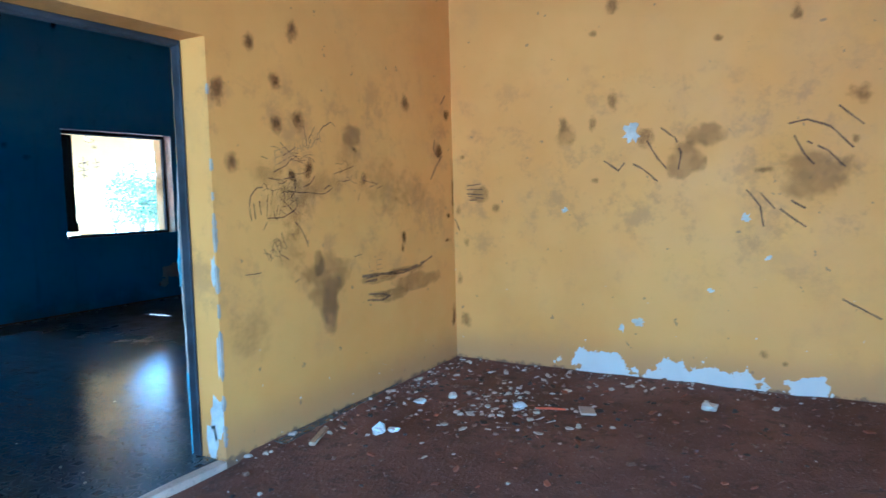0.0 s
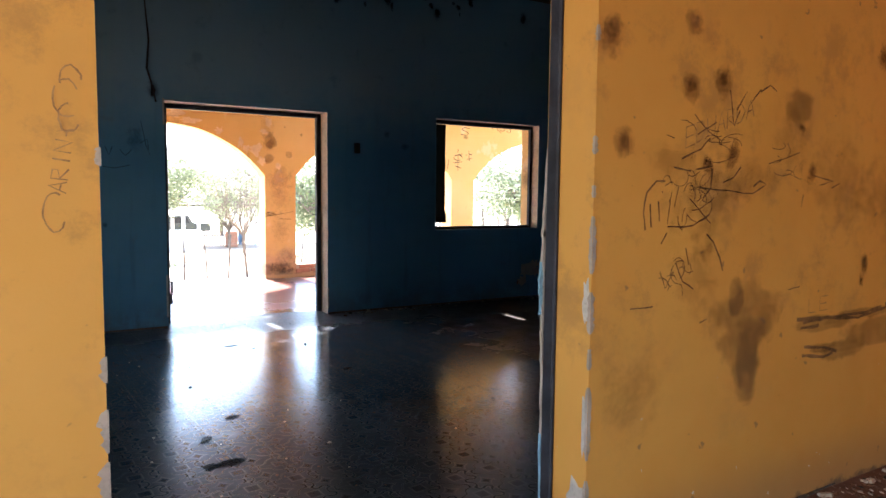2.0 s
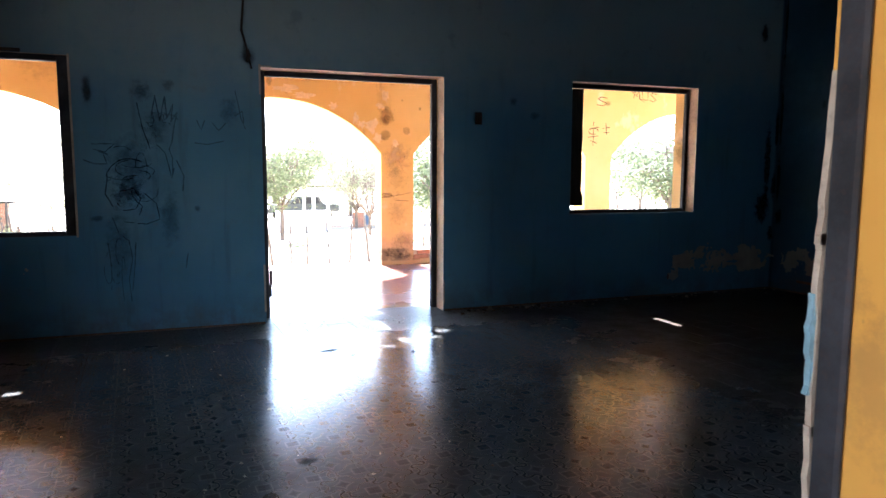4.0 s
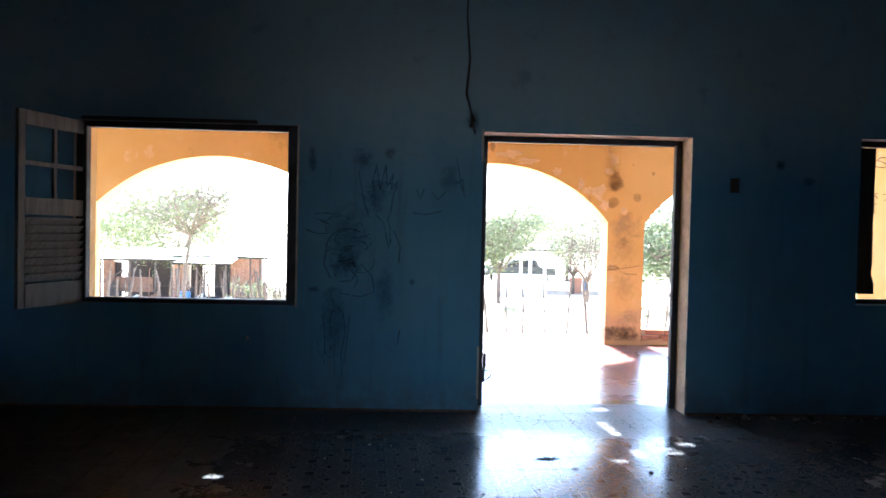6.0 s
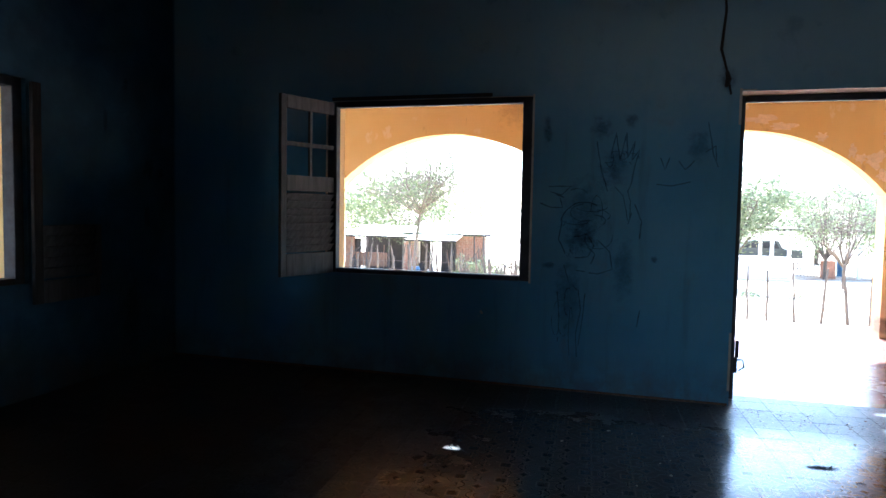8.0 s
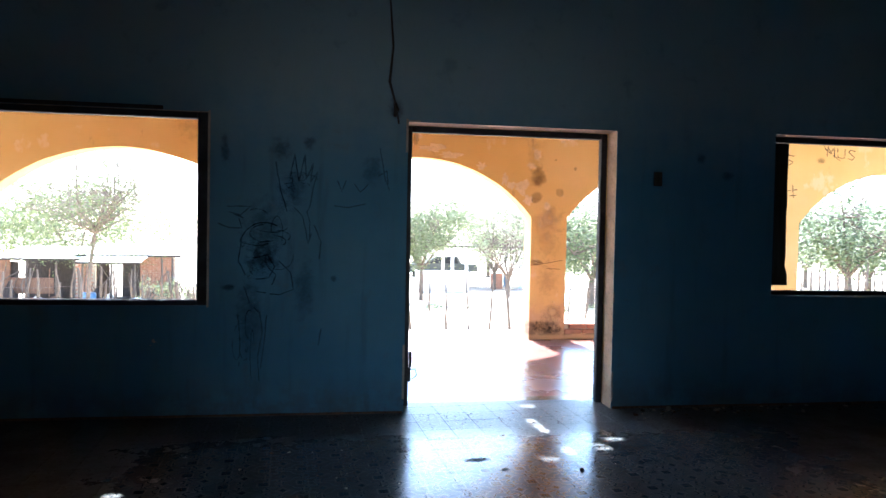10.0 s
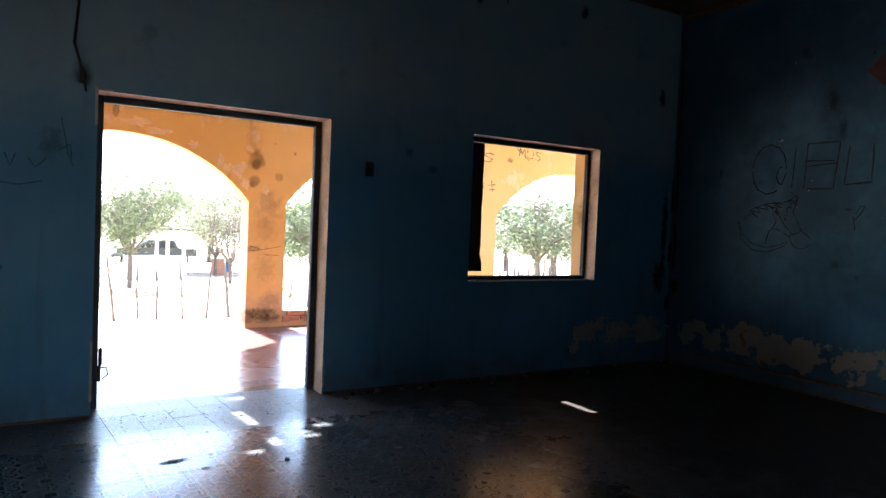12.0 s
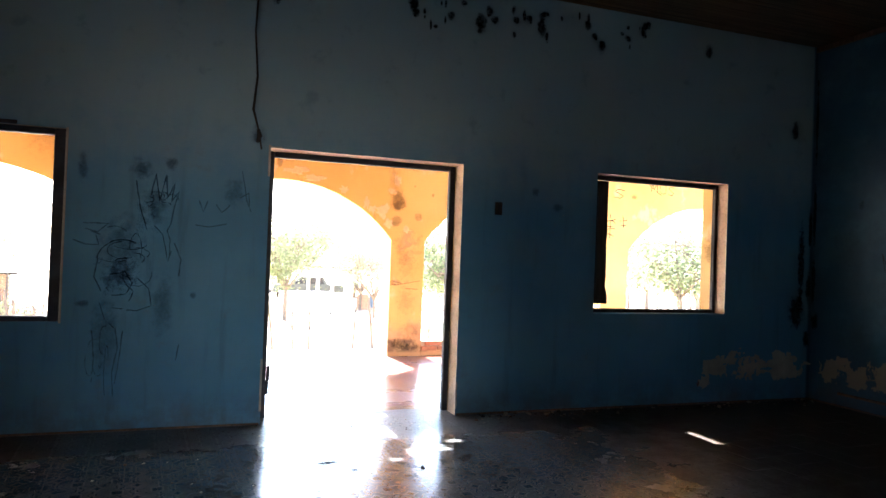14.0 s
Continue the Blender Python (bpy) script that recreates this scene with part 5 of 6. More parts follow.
def rubble(name, pts, mats, label, rnd, parent=None):
    """Crumbs nobody could count, one mesh: small uneven wedges."""
    bm = bmesh.new()
    for x, y, z, s in pts:
        vs = []
        for a in range(5):
            t = 2 * math.pi * a / 5 + rnd.random()
            r = s * rnd.uniform(.6, 1.1)
            vs.append(bm.verts.new((x + r * math.cos(t), y + r * math.sin(t), z)))
        hgt = s * rnd.uniform(.25, .7)
        up = [bm.verts.new((x + (v.co.x - x) * .6, y + (v.co.y - y) * .6, z + hgt)) for v in vs]
        mi = rnd.randrange(len(mats))
        for a in range(5):
            bm.faces.new([vs[a], vs[(a + 1) % 5], up[(a + 1) % 5], up[a]]).material_index = mi
        bm.faces.new(up).material_index = mi
    return tagged(mesh_from(name, bm, mats), label, "debris", kind="stuff")


def shards(name, n, cx, cy, sx, sy, size, mats, label, seed):
    """Flat broken flakes of plaster, tilted every way, too many to count."""
    rnd = random.Random(seed)
    bm = bmesh.new()
    done = 0
    while done < n:
        x, y = rnd.gauss(cx, sx), rnd.gauss(cy, sy)
        if x > XY - .03 or y > YP - .03:
            continue
        done += 1
        s = size * rnd.uniform(.35, 1.3)
        k = rnd.randint(4, 6)
        m = pose(x, y, on_earth(x, y) + s * .12, rnd.gauss(0, 14), rnd.gauss(0, 14), rnd.uniform(0, 360))
        rim = [(s * rnd.uniform(.5, 1.1) * math.cos(2 * math.pi * i / k), s * rnd.uniform(.3, .8) * math.sin(2 * math.pi * i / k)) for i in range(k)]
        lo = [bm.verts.new(m @ Vector((a, b, 0))) for a, b in rim]
        hi = [bm.verts.new(m @ Vector((a * .9, b * .9, s * .16))) for a, b in rim]
        mi = rnd.randrange(len(mats))
        for i in range(k):
            bm.faces.new([lo[i], lo[(i + 1) % k], hi[(i + 1) % k], hi[i]]).material_index = mi
        bm.faces.new(hi).material_index = mi
    return tagged(mesh_from(name, bm, mats), label, "debris", kind="stuff")


shards("plaster_shards", 75, 2.05, -5.95, .26, .22, .030, [PLASTER, WHITEP, BEIGE, BROWNWOOD], "pale broken plaster flakes heaped on brown dirt", 22)
shards("plaster_shards", 90, 2.72, -5.9, .10, .7, .028, [PLASTER, WHITEP, BROWNWOOD, BROWNWOOD], "plaster flakes and dry bits along the wall", 23)
shards("plaster_shards", 110, 2.1, -5.28, .55, .06, .024, [PLASTER, BROWNWOOD, DARKWOOD, BROWNWOOD], "plaster flakes and dry bits along the wall", 24)
shards("dry_leaves", 260, 2.0, -6.2, .6, .7, .030, [BROWNWOOD, DARKWOOD, REDLEAF], "curled dry brown leaves on the dirt floor", 25)
rnd = random.Random(21)
pts = []
for _ in range(230):
    x, y = rnd.gauss(2.0, .28), rnd.gauss(-5.85, .24)
    if x < 2.85 and y < -5.15:
        pts.append((x, y, on_earth(x, y), abs(rnd.gauss(0, .011)) + .004))
for _ in range(420):
    t = rnd.random()
    x, y = (rnd.uniform(.6, 2.9), YP - abs(rnd.gauss(0, .06)) - .02) if t < .5 else (XY - abs(rnd.gauss(0, .06)) - .02, rnd.uniform(-8.2, YP))
    pts.append((x, y, on_earth(x, y), abs(rnd.gauss(0, .009)) + .0035))
for _ in range(240):
    x, y = rnd.uniform(-1.5, 2.85), rnd.uniform(-8.5, -5.2)
    pts.append((x, y, on_earth(x, y), abs(rnd.gauss(0, .008)) + .003))
rubble("plaster_rubble", pts, [PLASTER, BROWNWOOD, PLASTER, BEIGE, BROWNWOOD], "white plaster crumbs scattered over brown dirt", rnd)
pts = []
for _ in range(700):
    x, y = rnd.uniform(-1.2, 2.85), rnd.uniform(-8.2, -5.2)
    pts.append((x, y, on_earth(x, y), abs(rnd.gauss(0, .009)) + .004))
rubble("leaf_litter", pts, [BROWNWOOD, DARKWOOD, EARTH], "dry brown leaf bits over the dirt floor", rnd)
pts = []
for _ in range(520):
    x, y = rnd.gauss(.5, .6), -abs(rnd.gauss(0, .26)) - .02
    if -.6 < x < 2.2:
        pts.append((x, y, -.001, abs(rnd.gauss(0, .0035)) + .002))
for _ in range(220):
    x, y = rnd.gauss(-.2, .6), rnd.uniform(-4.8, -.5)
    pts.append((x, y, -.001, abs(rnd.gauss(0, .006)) + .002))
for _ in range(260):
    x, y = rnd.uniform(1.7, 5.45), -abs(rnd.gauss(0, .12)) - .02
    pts.append((x, y, -.001, abs(rnd.gauss(0, .011)) + .003))
rubble("floor_dirt", pts, [DARKWOOD, BROWNWOOD, BEIGE], "dark dirt crumbs and dry leaf bits on the tiled floor", rnd)


def floor_patch(x, y, rx, ry, turn, label, z=0.0022):
    bm = bmesh.new()
    uvl = bm.loops.layers.uv.new("UVMap")
    f = bm.faces.new([bm.verts.new((a * rx, b * ry, 0)) for a, b in ((-1, -1), (1, -1), (1, 1), (-1, 1))])
    for lp, c in zip(f.loops, ((0, 0), (1, 0), (1, 1), (0, 1))):
        lp[uvl].uv = c
    ob = mesh_from("dirt_patch", bm, WET, floor_room, label)
    ob.matrix_world = pose(x, y, z, 0, 0, turn)


for k, (x, y, rx, ry, a) in enumerate(((-.27, -3.56, .12, .05, 5), (-.42, -4.0, .13, .05, 20), (-.5, -4.35, .16, .07, -10), (.33, -1.06, .09, .03, 8), (.47, -1.23, .03, .025, 0), (-.1, -2.9, .05, .03, 30), (.9, -2.2, .04, .02, 0), (-.3, -3.2, .07, .03, 60))):
    floor_patch(x, y, rx, ry, a, "dark damp dirt patch", .0022 + .0003 * k)


# ---- the yard ----
def yard_fence():
    """Crooked sticks with three strands of wire."""
    rnd = random.Random(31)
    th = tagged(new("stick_fence"), "crooked dry stick fence with wire strands in the sunlit yard", "fence")
    th.location = (0, 11.3, -1.05)
    xs = [-13.0]
    while xs[-1] < 24:
        xs.append(xs[-1] + (rnd.uniform(.10, .34) if xs[-1] > 8.0 or xs[-1] < -3.5 else rnd.uniform(.35, .65)))
    tops = []
    for x in xs:
        h = rnd.uniform(1.0, 1.45) if x < 7.5 else rnd.uniform(1.3, 1.85)
        y = .15 * noise.noise((x * .6, 0, 0))
        r = rnd.uniform(.024, .038) * (1.6 if rnd.random() < .15 else 1)
        lx, ly = rnd.gauss(0, .07), rnd.gauss(0, .06)
        pts = [(x, y, -.12)] + [(x + lx * t * h + rnd.uniform(-.02, .02), y + ly * t * h + rnd.uniform(-.02, .02), h * t) for t in (.25, .5, .75, 1)]
        bm = bmesh.new()
        tube(bm, pts, [r * 1.2, r, r * .9, r * .8, r * .5], 6, .3, rnd)
        part("post", bm, STICK, th)
        tops.append(((x, y, 0), lx, ly, h))
    for z in (.42, .72, .98):
        bm = bmesh.new()
        tube(bm, [(p[0] + lx * z, p[1] + ly * z - .02, z + rnd.uniform(-.03, .03)) for p, lx, ly, h in tops], [.005] * len(tops), 4)
        part("wire", bm, WIRE, th)


yard_fence()


def leaves(bm, centre, radii, n, size, rnd, clumps):
    """Small leaves in uneven clumps within an ellipsoid."""
    cs = []
    while len(cs) < clumps:
        p = Vector((rnd.uniform(-1, 1), rnd.uniform(-1, 1), rnd.uniform(-1, 1)))
        if .15 < p.length < .72 + .5 * rnd.random():
            cs.append(p)
    for _ in range(n):
        c = rnd.choice(cs)
        p = Vector([c[k] + rnd.gauss(0, .15) for k in range(3)])
        q = Vector((centre[0] + p.x * radii[0], centre[1] + p.y * radii[1], centre[2] + p.z * radii[2]))
        a = Vector((rnd.gauss(0, 1), rnd.gauss(0, 1), rnd.gauss(0, .7))).normalized()
        b = a.orthogonal().normalized()
        s = size * rnd.uniform(.6, 1.3)
        f = bm.faces.new([bm.verts.new(q - a * s), bm.verts.new(q + b * s * .4), bm.verts.new(q + a * s), bm.verts.new(q - b * s * .4)])
    return cs


def tree(name, x, y, height, crown, n, leaf, seed, label, fork=.35, lean=0.0, size=.05, thick=.09, limbs=7, clumps=34, bare=0):
    """crown: centre height, radius across, radius up."""
    rnd = random.Random(seed)
    th = tagged(new(name), label, "tree")
    th.location = (x, y, g(y))
    bm = bmesh.new()
    base = [(0, 0, -.15), (lean * .3, 0, height * fork * .5), (lean, 0, height * fork)]
    tube(bm, base, [thick * 1.15, thick, thick * .85], 8, .25, rnd)
    part("trunk", bm, BARK, th)
    bm2 = bmesh.new()
    cz, cr, cu = crown
    cs = leaves(bm2, (lean, 0, cz), (cr, cr, cu), n, size, rnd, clumps)
    part("crown", bm2, leaf, th)
    top = Vector(base[-1])
    for k in range(limbs):
        a = 2 * math.pi * k / limbs + rnd.uniform(-.3, .3)
        w = rnd.uniform(.25, .85)
        e = Vector((lean + cr * w * math.cos(a), cr * w * math.sin(a), cz + cu * rnd.uniform(-.35, .85)))
        m1 = top.lerp(e, .4) + Vector((0, 0, cu * .1))
        bm = bmesh.new()
        tube(bm, [top - Vector((0, 0, .1)), m1, e], [thick * .5, thick * .3, thick * .1], 6, .3, rnd)
        for _ in range(9):
            c = rnd.choice(cs)
            t = rnd.uniform(.1, .9)
            s = m1.lerp(e, t)
            q = s.lerp(Vector((lean + c.x * cr, c.y * cr, cz + c.z * cu)), .6)
            tube(bm, [s, s.lerp(q, .5) + Vector((0, 0, .05)), q], [thick * .2, thick * .12, thick * .04], 5, .3, rnd)
        part("limb", bm, BARK, th)
    for _ in range(bare):
        bm = bmesh.new()
        a = rnd.uniform(0, 6.28)
        p = top + Vector((cr * .3 * math.cos(a), cr * .3 * math.sin(a), cu * .6))
        pts = [top, p, p + Vector((rnd.gauss(0, .3), 0, cu * 1.3)), p + Vector((rnd.gauss(.2, .6), 0, cu * rnd.uniform(1.5, 2.4)))]
        tube(bm, pts, [thick * .4, thick * .28, .018, .012], 5, .4, rnd)
        for _ in range(9):
            s = pts[1].lerp(pts[3], rnd.uniform(.1, 1))
            q = s + Vector((rnd.gauss(0, .22), rnd.gauss(0, .1), rnd.uniform(.0, .3)))
            tube(bm, [s, s.lerp(q, .5), q], [.013, .012, .009], 4, .3, rnd)
        part("bare_branch", bm, BARK, th)


tree("yard_tree", -9.15, 20.0, 5.0, (3.55, 4.4, 1.65), 24000, GREEN_C, 47, "young tree with thin light green foliage and bare twigs", .56, .25, .036, .065, 18, 120, 20)
tree("yard_tree", 3.4, 28.0, 5.2, (3.6, 2.4, 1.75), 9500, GREEN_A, 42, "light green tree with a slim trunk behind the stick fence", .3, 0, .085, .11, 9, 60)
tree("yard_tree", 8.3, 30.0, 4.2, (3.1, 3.0, 1.6), 1500, GREEN_A, 54, "sparse tree with pale bare crooked branches", .25, 0, .07, .085, 7, 60, 8)
tree("yard_tree", 20.1, 20.0, 4.8, (3.5, 3.1, 1.9), 9500, GREEN_B, 43, "leafy green tree with a short forked trunk behind the fence", .32, -.1, .095, .15, 8, 70)
tree("yard_tree", 10.6, 24.0, 5.0, (3.3, 2.5, 1.9), 7500, GREEN_B, 44, "dense green tree with a dark trunk behind the fence", .26, 0, .10, .16, 7, 60)
tree("yard_tree", 8.9, 36.0, 5.0, (3.0, 3.2, 1.6), 5000, GREEN_A, 45, "sparse dry tree with spreading bare limbs", .22, 0, .07, .10, 8, 50, 5)
tree("yard_tree", -18.5, 17.0, 4.4, (3.2, 2.8, 1.7), 7000, GREEN_A, 46, "light green tree beyond the side porch", .3, 0, .055, .12, 6, 40)
tree("yard_tree", -14.0, 4.5, 4.4, (3.2, 2.2, 1.6), 6000, GREEN_A, 47, "small light green tree beside the porch", .3, 0, .05, .10, 6, 36)
tree("yard_tree", -3.0, 36.0, 4.5, (3.0, 3.6, 1.8), 6000, GREEN_A, 48, "low spreading tree far across the yard", .26, 0, .11, .14, 6, 50)
tree("yard_tree", 17.5, 34.0, 5.5, (3.8, 3.6, 2.3), 7000, GREEN_B, 49, "tall green tree far across the yard", .26, 0, .12, .16, 6, 50)
tree("yard_tree", 27.0, 27.0, 5.0, (3.4, 3.2, 2.1), 7000, GREEN_B, 50, "green tree at the far corner of the yard", .26, 0, .12, .16, 6, 50)
tree("yard_tree", -14.5, 34.0, 5.0, (3.4, 4.6, 2.0), 8000, GREEN_A, 51, "wide pale green tree behind the shack", .26, 0, .12, .16, 6, 54)
tree("yard_tree", 33.0, 40.0, 5.5, (4.0, 4.0, 2.3), 6000, GREEN_B, 52, "green tree on the far side of the road", .26, 0, .13, .16, 6, 50)
tree("yard_tree", 13.5, 40.0, 5.2, (3.4, 3.6, 2.0), 6000, GREEN_A, 53, "pale green tree behind the open carport", .26, 0, .12, .16, 6, 50)

tree("yard_tree", 5.5, 51.0, 6.0, (4.0, 4.2, 1.9), 5500, GREEN_B, 55, "broad green tree behind the parked pickup", .26, 0, .14, .16, 6, 50)
tree("yard_tree", 12.0, 52.0, 6.0, (4.0, 4.6, 2.0), 5500, GREEN_A, 56, "broad pale green tree at the yard's far edge", .26, 0, .14, .16, 6, 50)

rnd = random.Random(61)
bm = bmesh.new()
for k in range(46):
    x, y = rnd.uniform(-45, 60), rnd.uniform(46, 62)
    leaves(bm, (x, y, g(y) + 1.2), (rnd.uniform(2, 3.5), 2, rnd.uniform(1.2, 2.2)), 260, .16, rnd, 16)
tagged(mesh_from("far_scrub", bm, GREEN_A), "pale green scrub far behind the yard", "bushes", kind="stuff")
bm = bmesh.new()
for k in range(60):
    x, y = rnd.uniform(-8, 26), rnd.uniform(19, 23)
    leaves(bm, (x, y, g(y) + .12), (rnd.uniform(.3, .7), .3, .18), 70, .05, rnd, 7)
tagged(mesh_from("low_weeds", bm, GREEN_A), "low dry weeds in a row across the yard", "weeds", kind="stuff")


def shack():
    th = tagged(new("shack"), "open lean-to shack with tin roof, thin posts and brick wall", "shack")
    y0 = 25.0
    th.location = (-10.8, y0, g(y0))
    rnd = random.Random(71)
    def corrugated(x0, x1, ya, yb, za, zb):
        bm = bmesh.new()
        n = int((x1 - x0) / .08)
        row = [[bm.verts.new((x0 + (x1 - x0) * k / n, y, z + (.02 if k % 2 else 0))) for k in range(n + 1)] for y, z in ((ya, za), (yb, zb))]
        low = [[bm.verts.new(v.co - Vector((0, 0, .012))) for v in r] for r in row]
        for k in range(n):
            bm.faces.new([row[0][k], row[0][k + 1], row[1][k + 1], row[1][k]])
            bm.faces.new([low[0][k], low[1][k], low[1][k + 1], low[0][k + 1]])
            bm.faces.new([row[0][k], low[0][k], low[0][k + 1], row[0][k + 1]])
        return bm
    part("roof", corrugated(-3.7, .6, -.4, 2.6, 1.95, 2.35), TIN, th, "pale sagging tin roof of the lean-to")
    part("roof", corrugated(-.1, 2.3, -1.2, .2, 1.86, 2.1), TIN, th, "front sheet of pale tin roof")
    part("roof", corrugated(-.6, 3.6, .0, 3.0, 2.12, 2.5), TIN, th, "higher tin roof over the brick room")
    for b in ((-3.72, .62, -.45, -.41, 1.87, 1.965), (-.12, 2.32, -1.25, -1.21, 1.79, 1.875), (-.62, 3.62, -.05, -.01, 2.04, 2.135)):
        part("roof_edge", boxes([b], .004), DARKWOOD, th, "dark board along the roof's edge")
    for k in range(16):
        x, y = rnd.uniform(-3.5, 3.4), rnd.uniform(-.9, .25)
        h = rnd.uniform(.6, 1.9)
        bm = bmesh.new()
        tube(bm, [(x, y, -.1), (x + rnd.gauss(0, .05), y, h * .5), (x + rnd.gauss(0, .15), y, h)], [.028, .024, .018], 5, .3, rnd)
        part("stick", bm, STICK if k % 3 else BROWNWOOD, th)
    for x, z, ex, ez in ((.3, .4, 1.3, 1.7), (.5, 1.75, 1.2, .7), (-3.4, .9, -2.4, 1.5), (2.4, .3, 3.2, 1.5)):
        bm = bmesh.new()
        tube(bm, [(x, -.5, z), (ex, -.45, ez)], [.03, .025], 5, .3, rnd)
        part("brace", bm, STICK, th)
    for x, h in ((-3.55, .9), (1.2, 1.0)):
        part("wall_board", boxes([(x, x + .7, .25, .31, 0, 1.5 + h * .3)], .01), DARKWOOD, th)
    for x, y, h in ((-3.55, -.3, 1.95), (-2.3, -.3, 1.95), (-1.2, -.3, 1.95), (-.5, -.3, 1.95), (.1, -1.1, 1.86), (1.2, -1.1, 1.86), (2.1, -1.1, 1.86), (3.3, -.1, 2.12), (2.9, -.2, 2.1), (-3.5, 2.5, 2.3)):
        bm = bmesh.new()
        tube(bm, [(x, y, -.1), (x + rnd.uniform(-.03, .03), y, h * .5), (x + rnd.uniform(-.04, .04), y, h)], [.05, .045, .04], 7, .25, rnd)
        part("post", bm, STICK, th)
    part("wall_board", boxes([(-2.9, -1.3, -.25, -.2, .5, 1.15)], .01), BROWNWOOD, th, "brown board counter between posts")
    part("wall_board", boxes([(-3.6, -3.1, .1, .16, 0, 1.9)], .01), BROWNWOOD, th)
    part("back_wall", boxes([(-3.5, .0, 2.4, 2.5, 0, 2.0)], .01), DARKWOOD, th, "sooty back wall in shade")
    rows = 25
    part("wall", boxes([(1.6, 3.3, .35, .48, 0, 2.1)], .0), BEIGE, th)
    part("wall", boxes([(-.7, .1, .35, .48, 0, 2.1)], .0), BEIGE, th)
    me = None
    n = 0
    for a, b in ((1.6, 3.3), (-.7, .1)):
        for r in range(26):
            x = a + (.0 if r % 2 else .12)
            while x + .22 < b and n < 300:
                if me is None:
                    o = part("brick", boxes([(0, .225, -.012, .02, 0, .068)], .004), BRICK, th)
                    me = o.data
                else:
                    o = new("brick", me)
                    o.parent = th
                o.location = (x, .34 + rnd.uniform(-.004, .004), .02 + r * .08)
                x += .24
                n += 1
    return th


shack()


def barrel(x, y, h, r, mat, label):
    th = tagged(new("barrel"), label, "barrel")
    th.location = (x, y, g(y))
    bm = bmesh.new()
    tube(bm, [(0, 0, 0), (0, 0, h * .1), (0, 0, h * .5), (0, 0, h * .9), (0, 0, h)], [r * .94, r, r * 1.03, r, r * .93], 16)
    part("body", bm, mat, th, smooth=False)
    bm = bmesh.new()
    tube(bm, [(0, 0, h + .001), (0, 0, h + .03)], [r * .9, r * .88], 16)
    part("lid", bm, mat, th)


rnd = random.Random(72)
for k, (x, y, sx, sz, mt, lab, nm) in enumerate(((-13.6, 24.4, .25, .5, DARKWOOD, "dark heap of sacks under the shack roof", "sack_heap"), (-12.6, 24.3, .3, .25, WHITEWALL, "pale bundle of cloth under the shack roof", "cloth_bundle"),
                                               (-10.3, 24.3, .3, .45, DARKWOOD, "dark heap of scrap beside the shack posts", "scrap_heap"), (-9.7, 24.2, .25, .3, TIN, "grey bundle beside the shack posts", "cloth_bundle"),
                                               (-9.2, 24.0, .35, .3, DARKWOOD, "dark scrap pile by the brick wall", "scrap_heap"), (-11.8, 24.3, .3, .3, BROWNWOOD, "brown heap of scrap under the shack roof", "scrap_heap"))):
    lump(nm, x, y, g(y) - .02, sx, .25, sz, mt, lab, "rubbish heap", 90 + k, .6)
bm = bmesh.new()
for k in range(240):
    x, y = rnd.uniform(-8.2, -4.6), rnd.uniform(21.5, 25)
    h = rnd.uniform(.4, 1.5)
    a, b = rnd.gauss(0, .4), rnd.gauss(0, .25)
    tube(bm, [(x, y, g(y) - .05), (x + a * .4, y, g(y) + h * .5), (x + a, y + b, g(y) + h)], [.016, .012, .006], 4, .3, rnd)
tagged(mesh_from("dry_brush", bm, STICK), "tangle of dry grey brush beside the shack", "brush", kind="stuff")
bm = bmesh.new()
for k in range(16):
    x, y = rnd.uniform(-8, -4), rnd.uniform(22, 26)
    leaves(bm, (x, y, g(y) + .6), (.6, .5, .5), 160, .05, rnd, 9)
tagged(mesh_from("side_scrub", bm, GREEN_A), "pale thin scrub beside the shack", "bushes", kind="stuff")


barrel(-10.2, 23.2, .55, .25, BLUEPL, "blue plastic barrel under the shack roof")
barrel(-8.3, 22.9, .35, .18, BLUEPL, "small blue drum in front of the shack")
barrel(10.4, 39.0, .8, .22, BLUEPL, "blue plastic barrel across the yard")
barrel(19.0, 27.0, 1.1, .35, BLUEPL, "blue drum behind the leafy tree")
barrel(2.2, 29.0, .9, .3, WHITEWALL, "grey-white drum beside a beige wall")

th = tagged(new("water_tank"), "low whitewashed concrete tank across the yard", "tank")
th.location = (5.3, 34.0, g(34.0))
for nm, b in (("front_wall", (-1.5, 1.5, -.6, -.45, -.1, 1.2)), ("side_wall", (-1.5, -1.35, -.45, .6, -.1, 1.2)), ("side_wall", (1.35, 1.5, -.45, .6, -.1, 1.2)), ("back_wall", (-1.35, 1.35, .45, .6, -.1, 1.2))):
    part(nm, boxes([b], .02), WHITEWALL, th)


def house():
    th = tagged(new("house"), "low beige rendered house with a tin roof across the yard", "house")
    th.location = (.4, 38.0, g(38))
    part("wall", boxes([(-3.2, 2.4, 0, 4, -.2, 2.4)], .02), BEIGE, th)
    part("roof", boxes([(-3.5, 2.7, -.4, 4.3, 2.42, 2.5)], .02), TIN, th)
    part("window", boxes([(-1.6, -.6, -.03, .0, 1.0, 1.9)], .01), GLASSDARK, th)
    part("door", boxes([(.4, 1.3, -.03, .0, 0, 2.05)], .01), BLUEPL, th)


house()


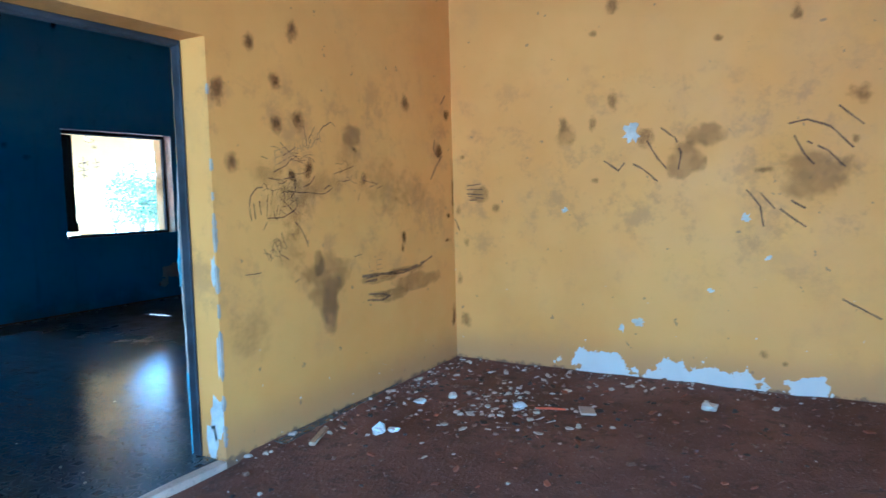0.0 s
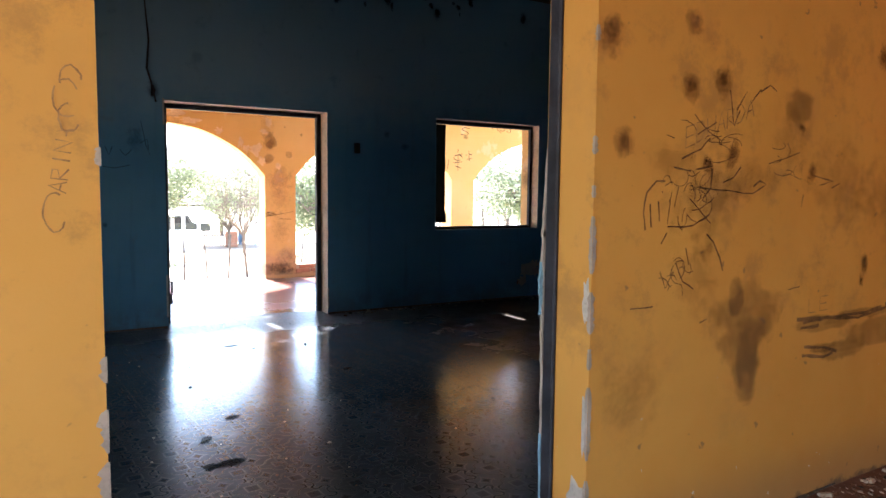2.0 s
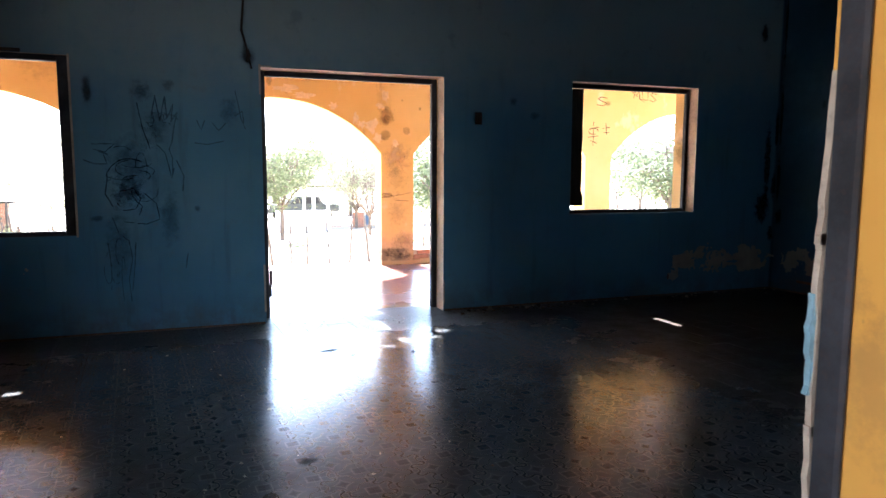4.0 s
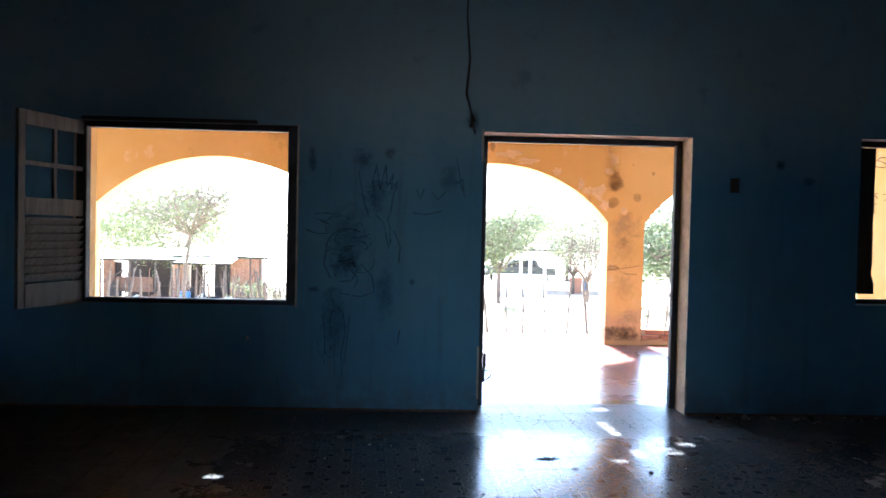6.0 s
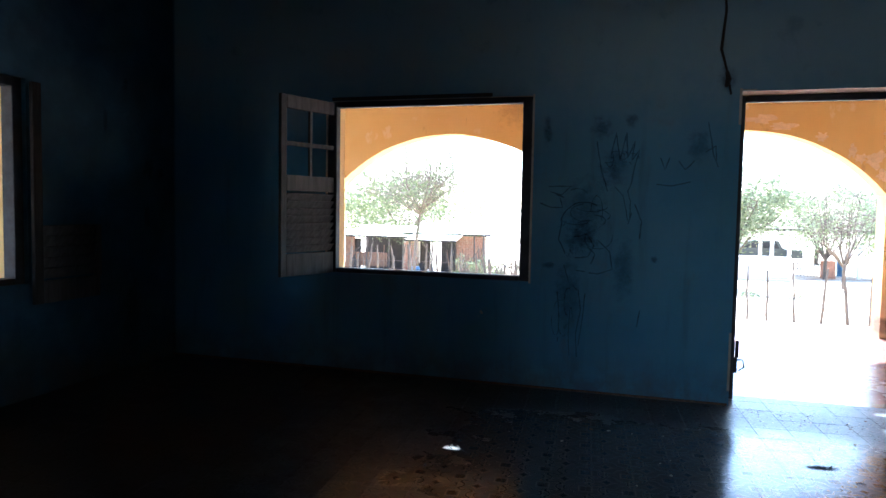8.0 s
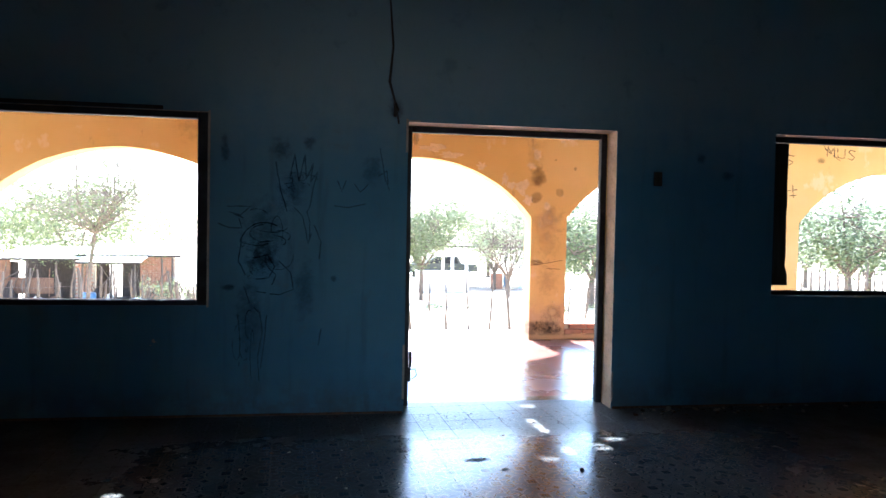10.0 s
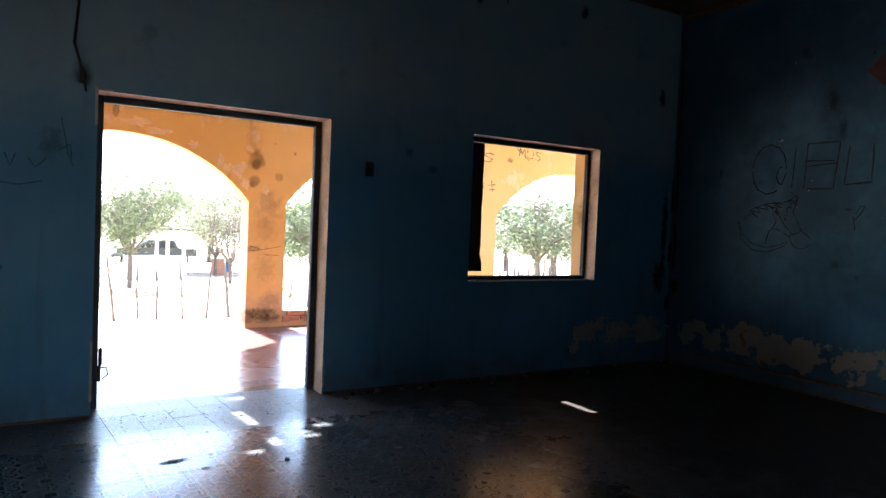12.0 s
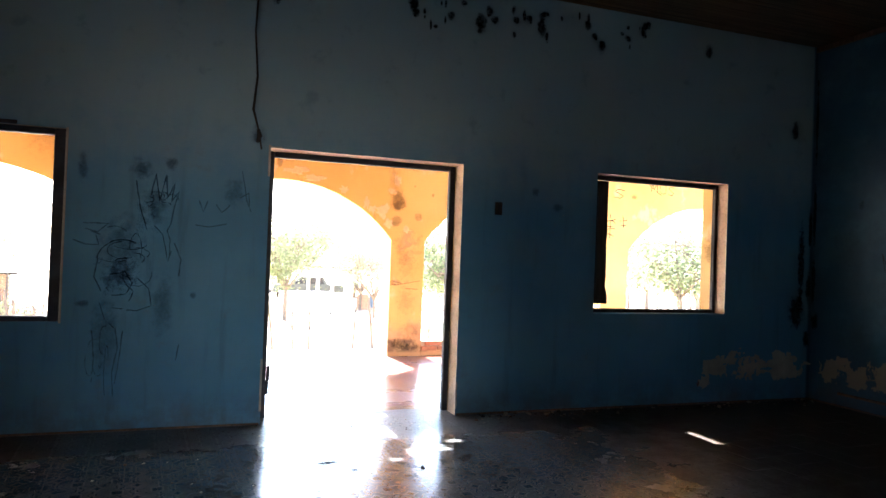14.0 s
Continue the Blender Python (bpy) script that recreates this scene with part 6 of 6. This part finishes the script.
def shelter():
    th = tagged(new("carport"), "white-posted open carport with a thin flat roof", "shelter")
    th.location = (7.6, 38.0, g(38))
    for x, y in ((-1.2, -1), (-.3, -1), (3.2, -1), (-1.2, 3), (3.2, 3)):
        part("post", boxes([(x - .09, x + .09, y - .09, y + .09, 0, 2.6)], .01), WHITEWALL, th)
    part("roof", boxes([(-1.8, 3.7, -1.4, 3.4, 2.6, 2.72)], .02), STICK, th)
    part("brick_pier", boxes([(1.3, 2.0, -1.3, -.9, 0, 1.0)], .02), BRICK, th, "red brick pier")
    part("rail", boxes([(-.3, 1.3, -1.02, -.98, .75, .8)], .005), STEEL, th)
    for k in range(9):
        part("baluster", boxes([(-.2 + k * .17, -.17 + k * .17, -1.01, -.99, .1, .75)], .004), STEEL, th)


shelter()


def pickup():
    """A silver four-door pickup seen from the side."""
    th = tagged(new("pickup_truck"), "silver four-door pickup truck parked beyond the yard", "car")
    y = 46.0
    th.location = (7.0, y, g(y) + .15)
    side = [(-2.6, .5), (-2.65, .95), (-2.4, 1.08), (-1.3, 1.15), (-.55, 1.68), (1.15, 1.72), (1.45, 1.15), (2.65, 1.12), (2.7, .55)]
    bm = bmesh.new()
    rings = [[bm.verts.new((x, w, z)) for x, z in side] for w in (-.88, .88)]
    bm.faces.new(rings[0])
    bm.faces.new(rings[1][::-1])
    for k in range(len(side)):
        bm.faces.new([rings[0][k], rings[1][k], rings[1][(k + 1) % len(side)], rings[0][(k + 1) % len(side)]])
    bmesh.ops.recalc_face_normals(bm, faces=bm.faces)
    bmesh.ops.bevel(bm, geom=list(bm.edges), offset=.05, segments=2, affect="EDGES")
    part("body", bm, CARPAINT, th)
    for pts in ([(-1.0, 1.18), (-.5, 1.6), (.1, 1.62), (.1, 1.18)], [(.2, 1.18), (.2, 1.62), (1.02, 1.62), (1.2, 1.18)]):
        bm = bmesh.new()
        a = [bm.verts.new((x, -.90, z)) for x, z in pts]
        b = [bm.verts.new((x, -.87, z)) for x, z in pts]
        bm.faces.new(a)
        bm.faces.new(b[::-1])
        for k in range(4):
            bm.faces.new([a[k], b[k], b[(k + 1) % 4], a[(k + 1) % 4]])
        bmesh.ops.recalc_face_normals(bm, faces=bm.faces)
        part("window", bm, GLASSDARK, th)
    for x in (-1.7, 1.75):
        for yy in (-.9, .7):
            w = new("wheel")
            w.parent = th
            w.location = (x, yy, .36)
            bm = bmesh.new()
            tube(bm, [(0, 0, 0), (0, .2, 0)], [.36, .36], 18)
            part("tyre", bm, RUBBER, w)
            bm = bmesh.new()
            tube(bm, [(0, -.012, 0), (0, .0, 0)], [.19, .2], 14)
            part("rim", bm, CARPAINT, w)
    part("bumper", boxes([(-2.75, -2.62, -.8, .8, .45, .7)], .02), STEEL, th)
    part("headlight", boxes([(-2.66, -2.5, -.9, -.6, .8, .98)], .02), WHITEWALL, th)


pickup()


# ---- floor tiles ----
def tile_mesh(mat, s, h):
    bm = bmesh.new()
    uvl = bm.loops.layers.uv.new("UVMap")
    c = s / 2
    low = [bm.verts.new((a * c, b * c, -h)) for a, b in ((-1, -1), (1, -1), (1, 1), (-1, 1))]
    rim = [bm.verts.new((a * c, b * c, -.0012)) for a, b in ((-1, -1), (1, -1), (1, 1), (-1, 1))]
    top = [bm.verts.new((a * (c - .0009), b * (c - .0009), 0)) for a, b in ((-1, -1), (1, -1), (1, 1), (-1, 1))]
    for k in range(4):
        j = (k + 1) % 4
        bm.faces.new([low[k], low[j], rim[j], rim[k]])
        bm.faces.new([rim[k], rim[j], top[j], top[k]])
    f = bm.faces.new(top)
    for face in bm.faces:
        for lp in face.loops:
            lp[uvl].uv = (lp.vert.co.x / s + .5, lp.vert.co.y / s + .5)
    me = bpy.data.meshes.new("tile")
    bm.to_mesh(me)
    bm.free()
    me.materials.append(mat)
    return me


def tiling(parent, mat, x0, x1, y0, y1, z, size, turn, origin, near, limit, label):
    """Square tiles over a rectangle: those nearest to `near` are parts, the rest one mesh."""
    me = tile_mesh(mat, size - .0014, .005)
    c, s = math.cos(radians(turn)), math.sin(radians(turn))
    spots = []
    n = int(max(x1 - x0, y1 - y0) / size) + 8
    rnd = random.Random(81)
    for i in range(-n, n):
        for j in range(-n, n):
            u, v = (i + .5) * size, (j + .5) * size
            x, y = origin[0] + u * c - v * s, origin[1] + u * s + v * c
            if x0 - size * .45 < x < x1 + size * .45 and y0 - size * .45 < y < y1 + size * .45:
                spots.append((x, y, rnd.uniform(-.0006, .0006), rnd.uniform(-.12, .12), rnd.uniform(-.12, .12)))
    spots.sort(key=lambda p: math.dist(p[:2], near))
    verts, faces, uvs = [], [], []
    base = [(v.co.copy()) for v in me.vertices]
    polys = [tuple(p.vertices) for p in me.polygons]
    luv = [tuple(d.uv) for d in me.uv_layers[0].data]
    for k, (x, y, dz, rx, ry) in enumerate(spots):
        m = pose(x, y, z + dz, rx, ry, turn)
        if k < limit:
            o = new("tile", me)
            o.parent = parent
            o.matrix_world = m
        else:
            off = len(verts)
            verts += [tuple(m @ v) for v in base]
            faces += [tuple(off + q for q in p) for p in polys]
            uvs += luv
    rest = bpy.data.meshes.new("tiles")
    rest.from_pydata(verts, [], faces)
    rest.uv_layers.new(name="UVMap").data.foreach_set("uv", [v for p in uvs for v in p])
    rest.materials.append(mat)
    o = new("tiles", rest)
    o.parent = parent
    tagged(o, label, kind="stuff")


tiling(floor_room, TILE, XL + .06, XR - .06, YP + .10, .26, 0.0, .2, 4.5, (.517, -.819), (.3, -2.6), 300, "grey patterned cement tiles further from the door")
tiling(floor_portico, REDTILE, -4.7, 9.5, WT + .1, AY + AT - .06, PZ, .25, 0.0, (0, .35), (1.2, 2.0), 300, "plain red cement tiles along the portico")
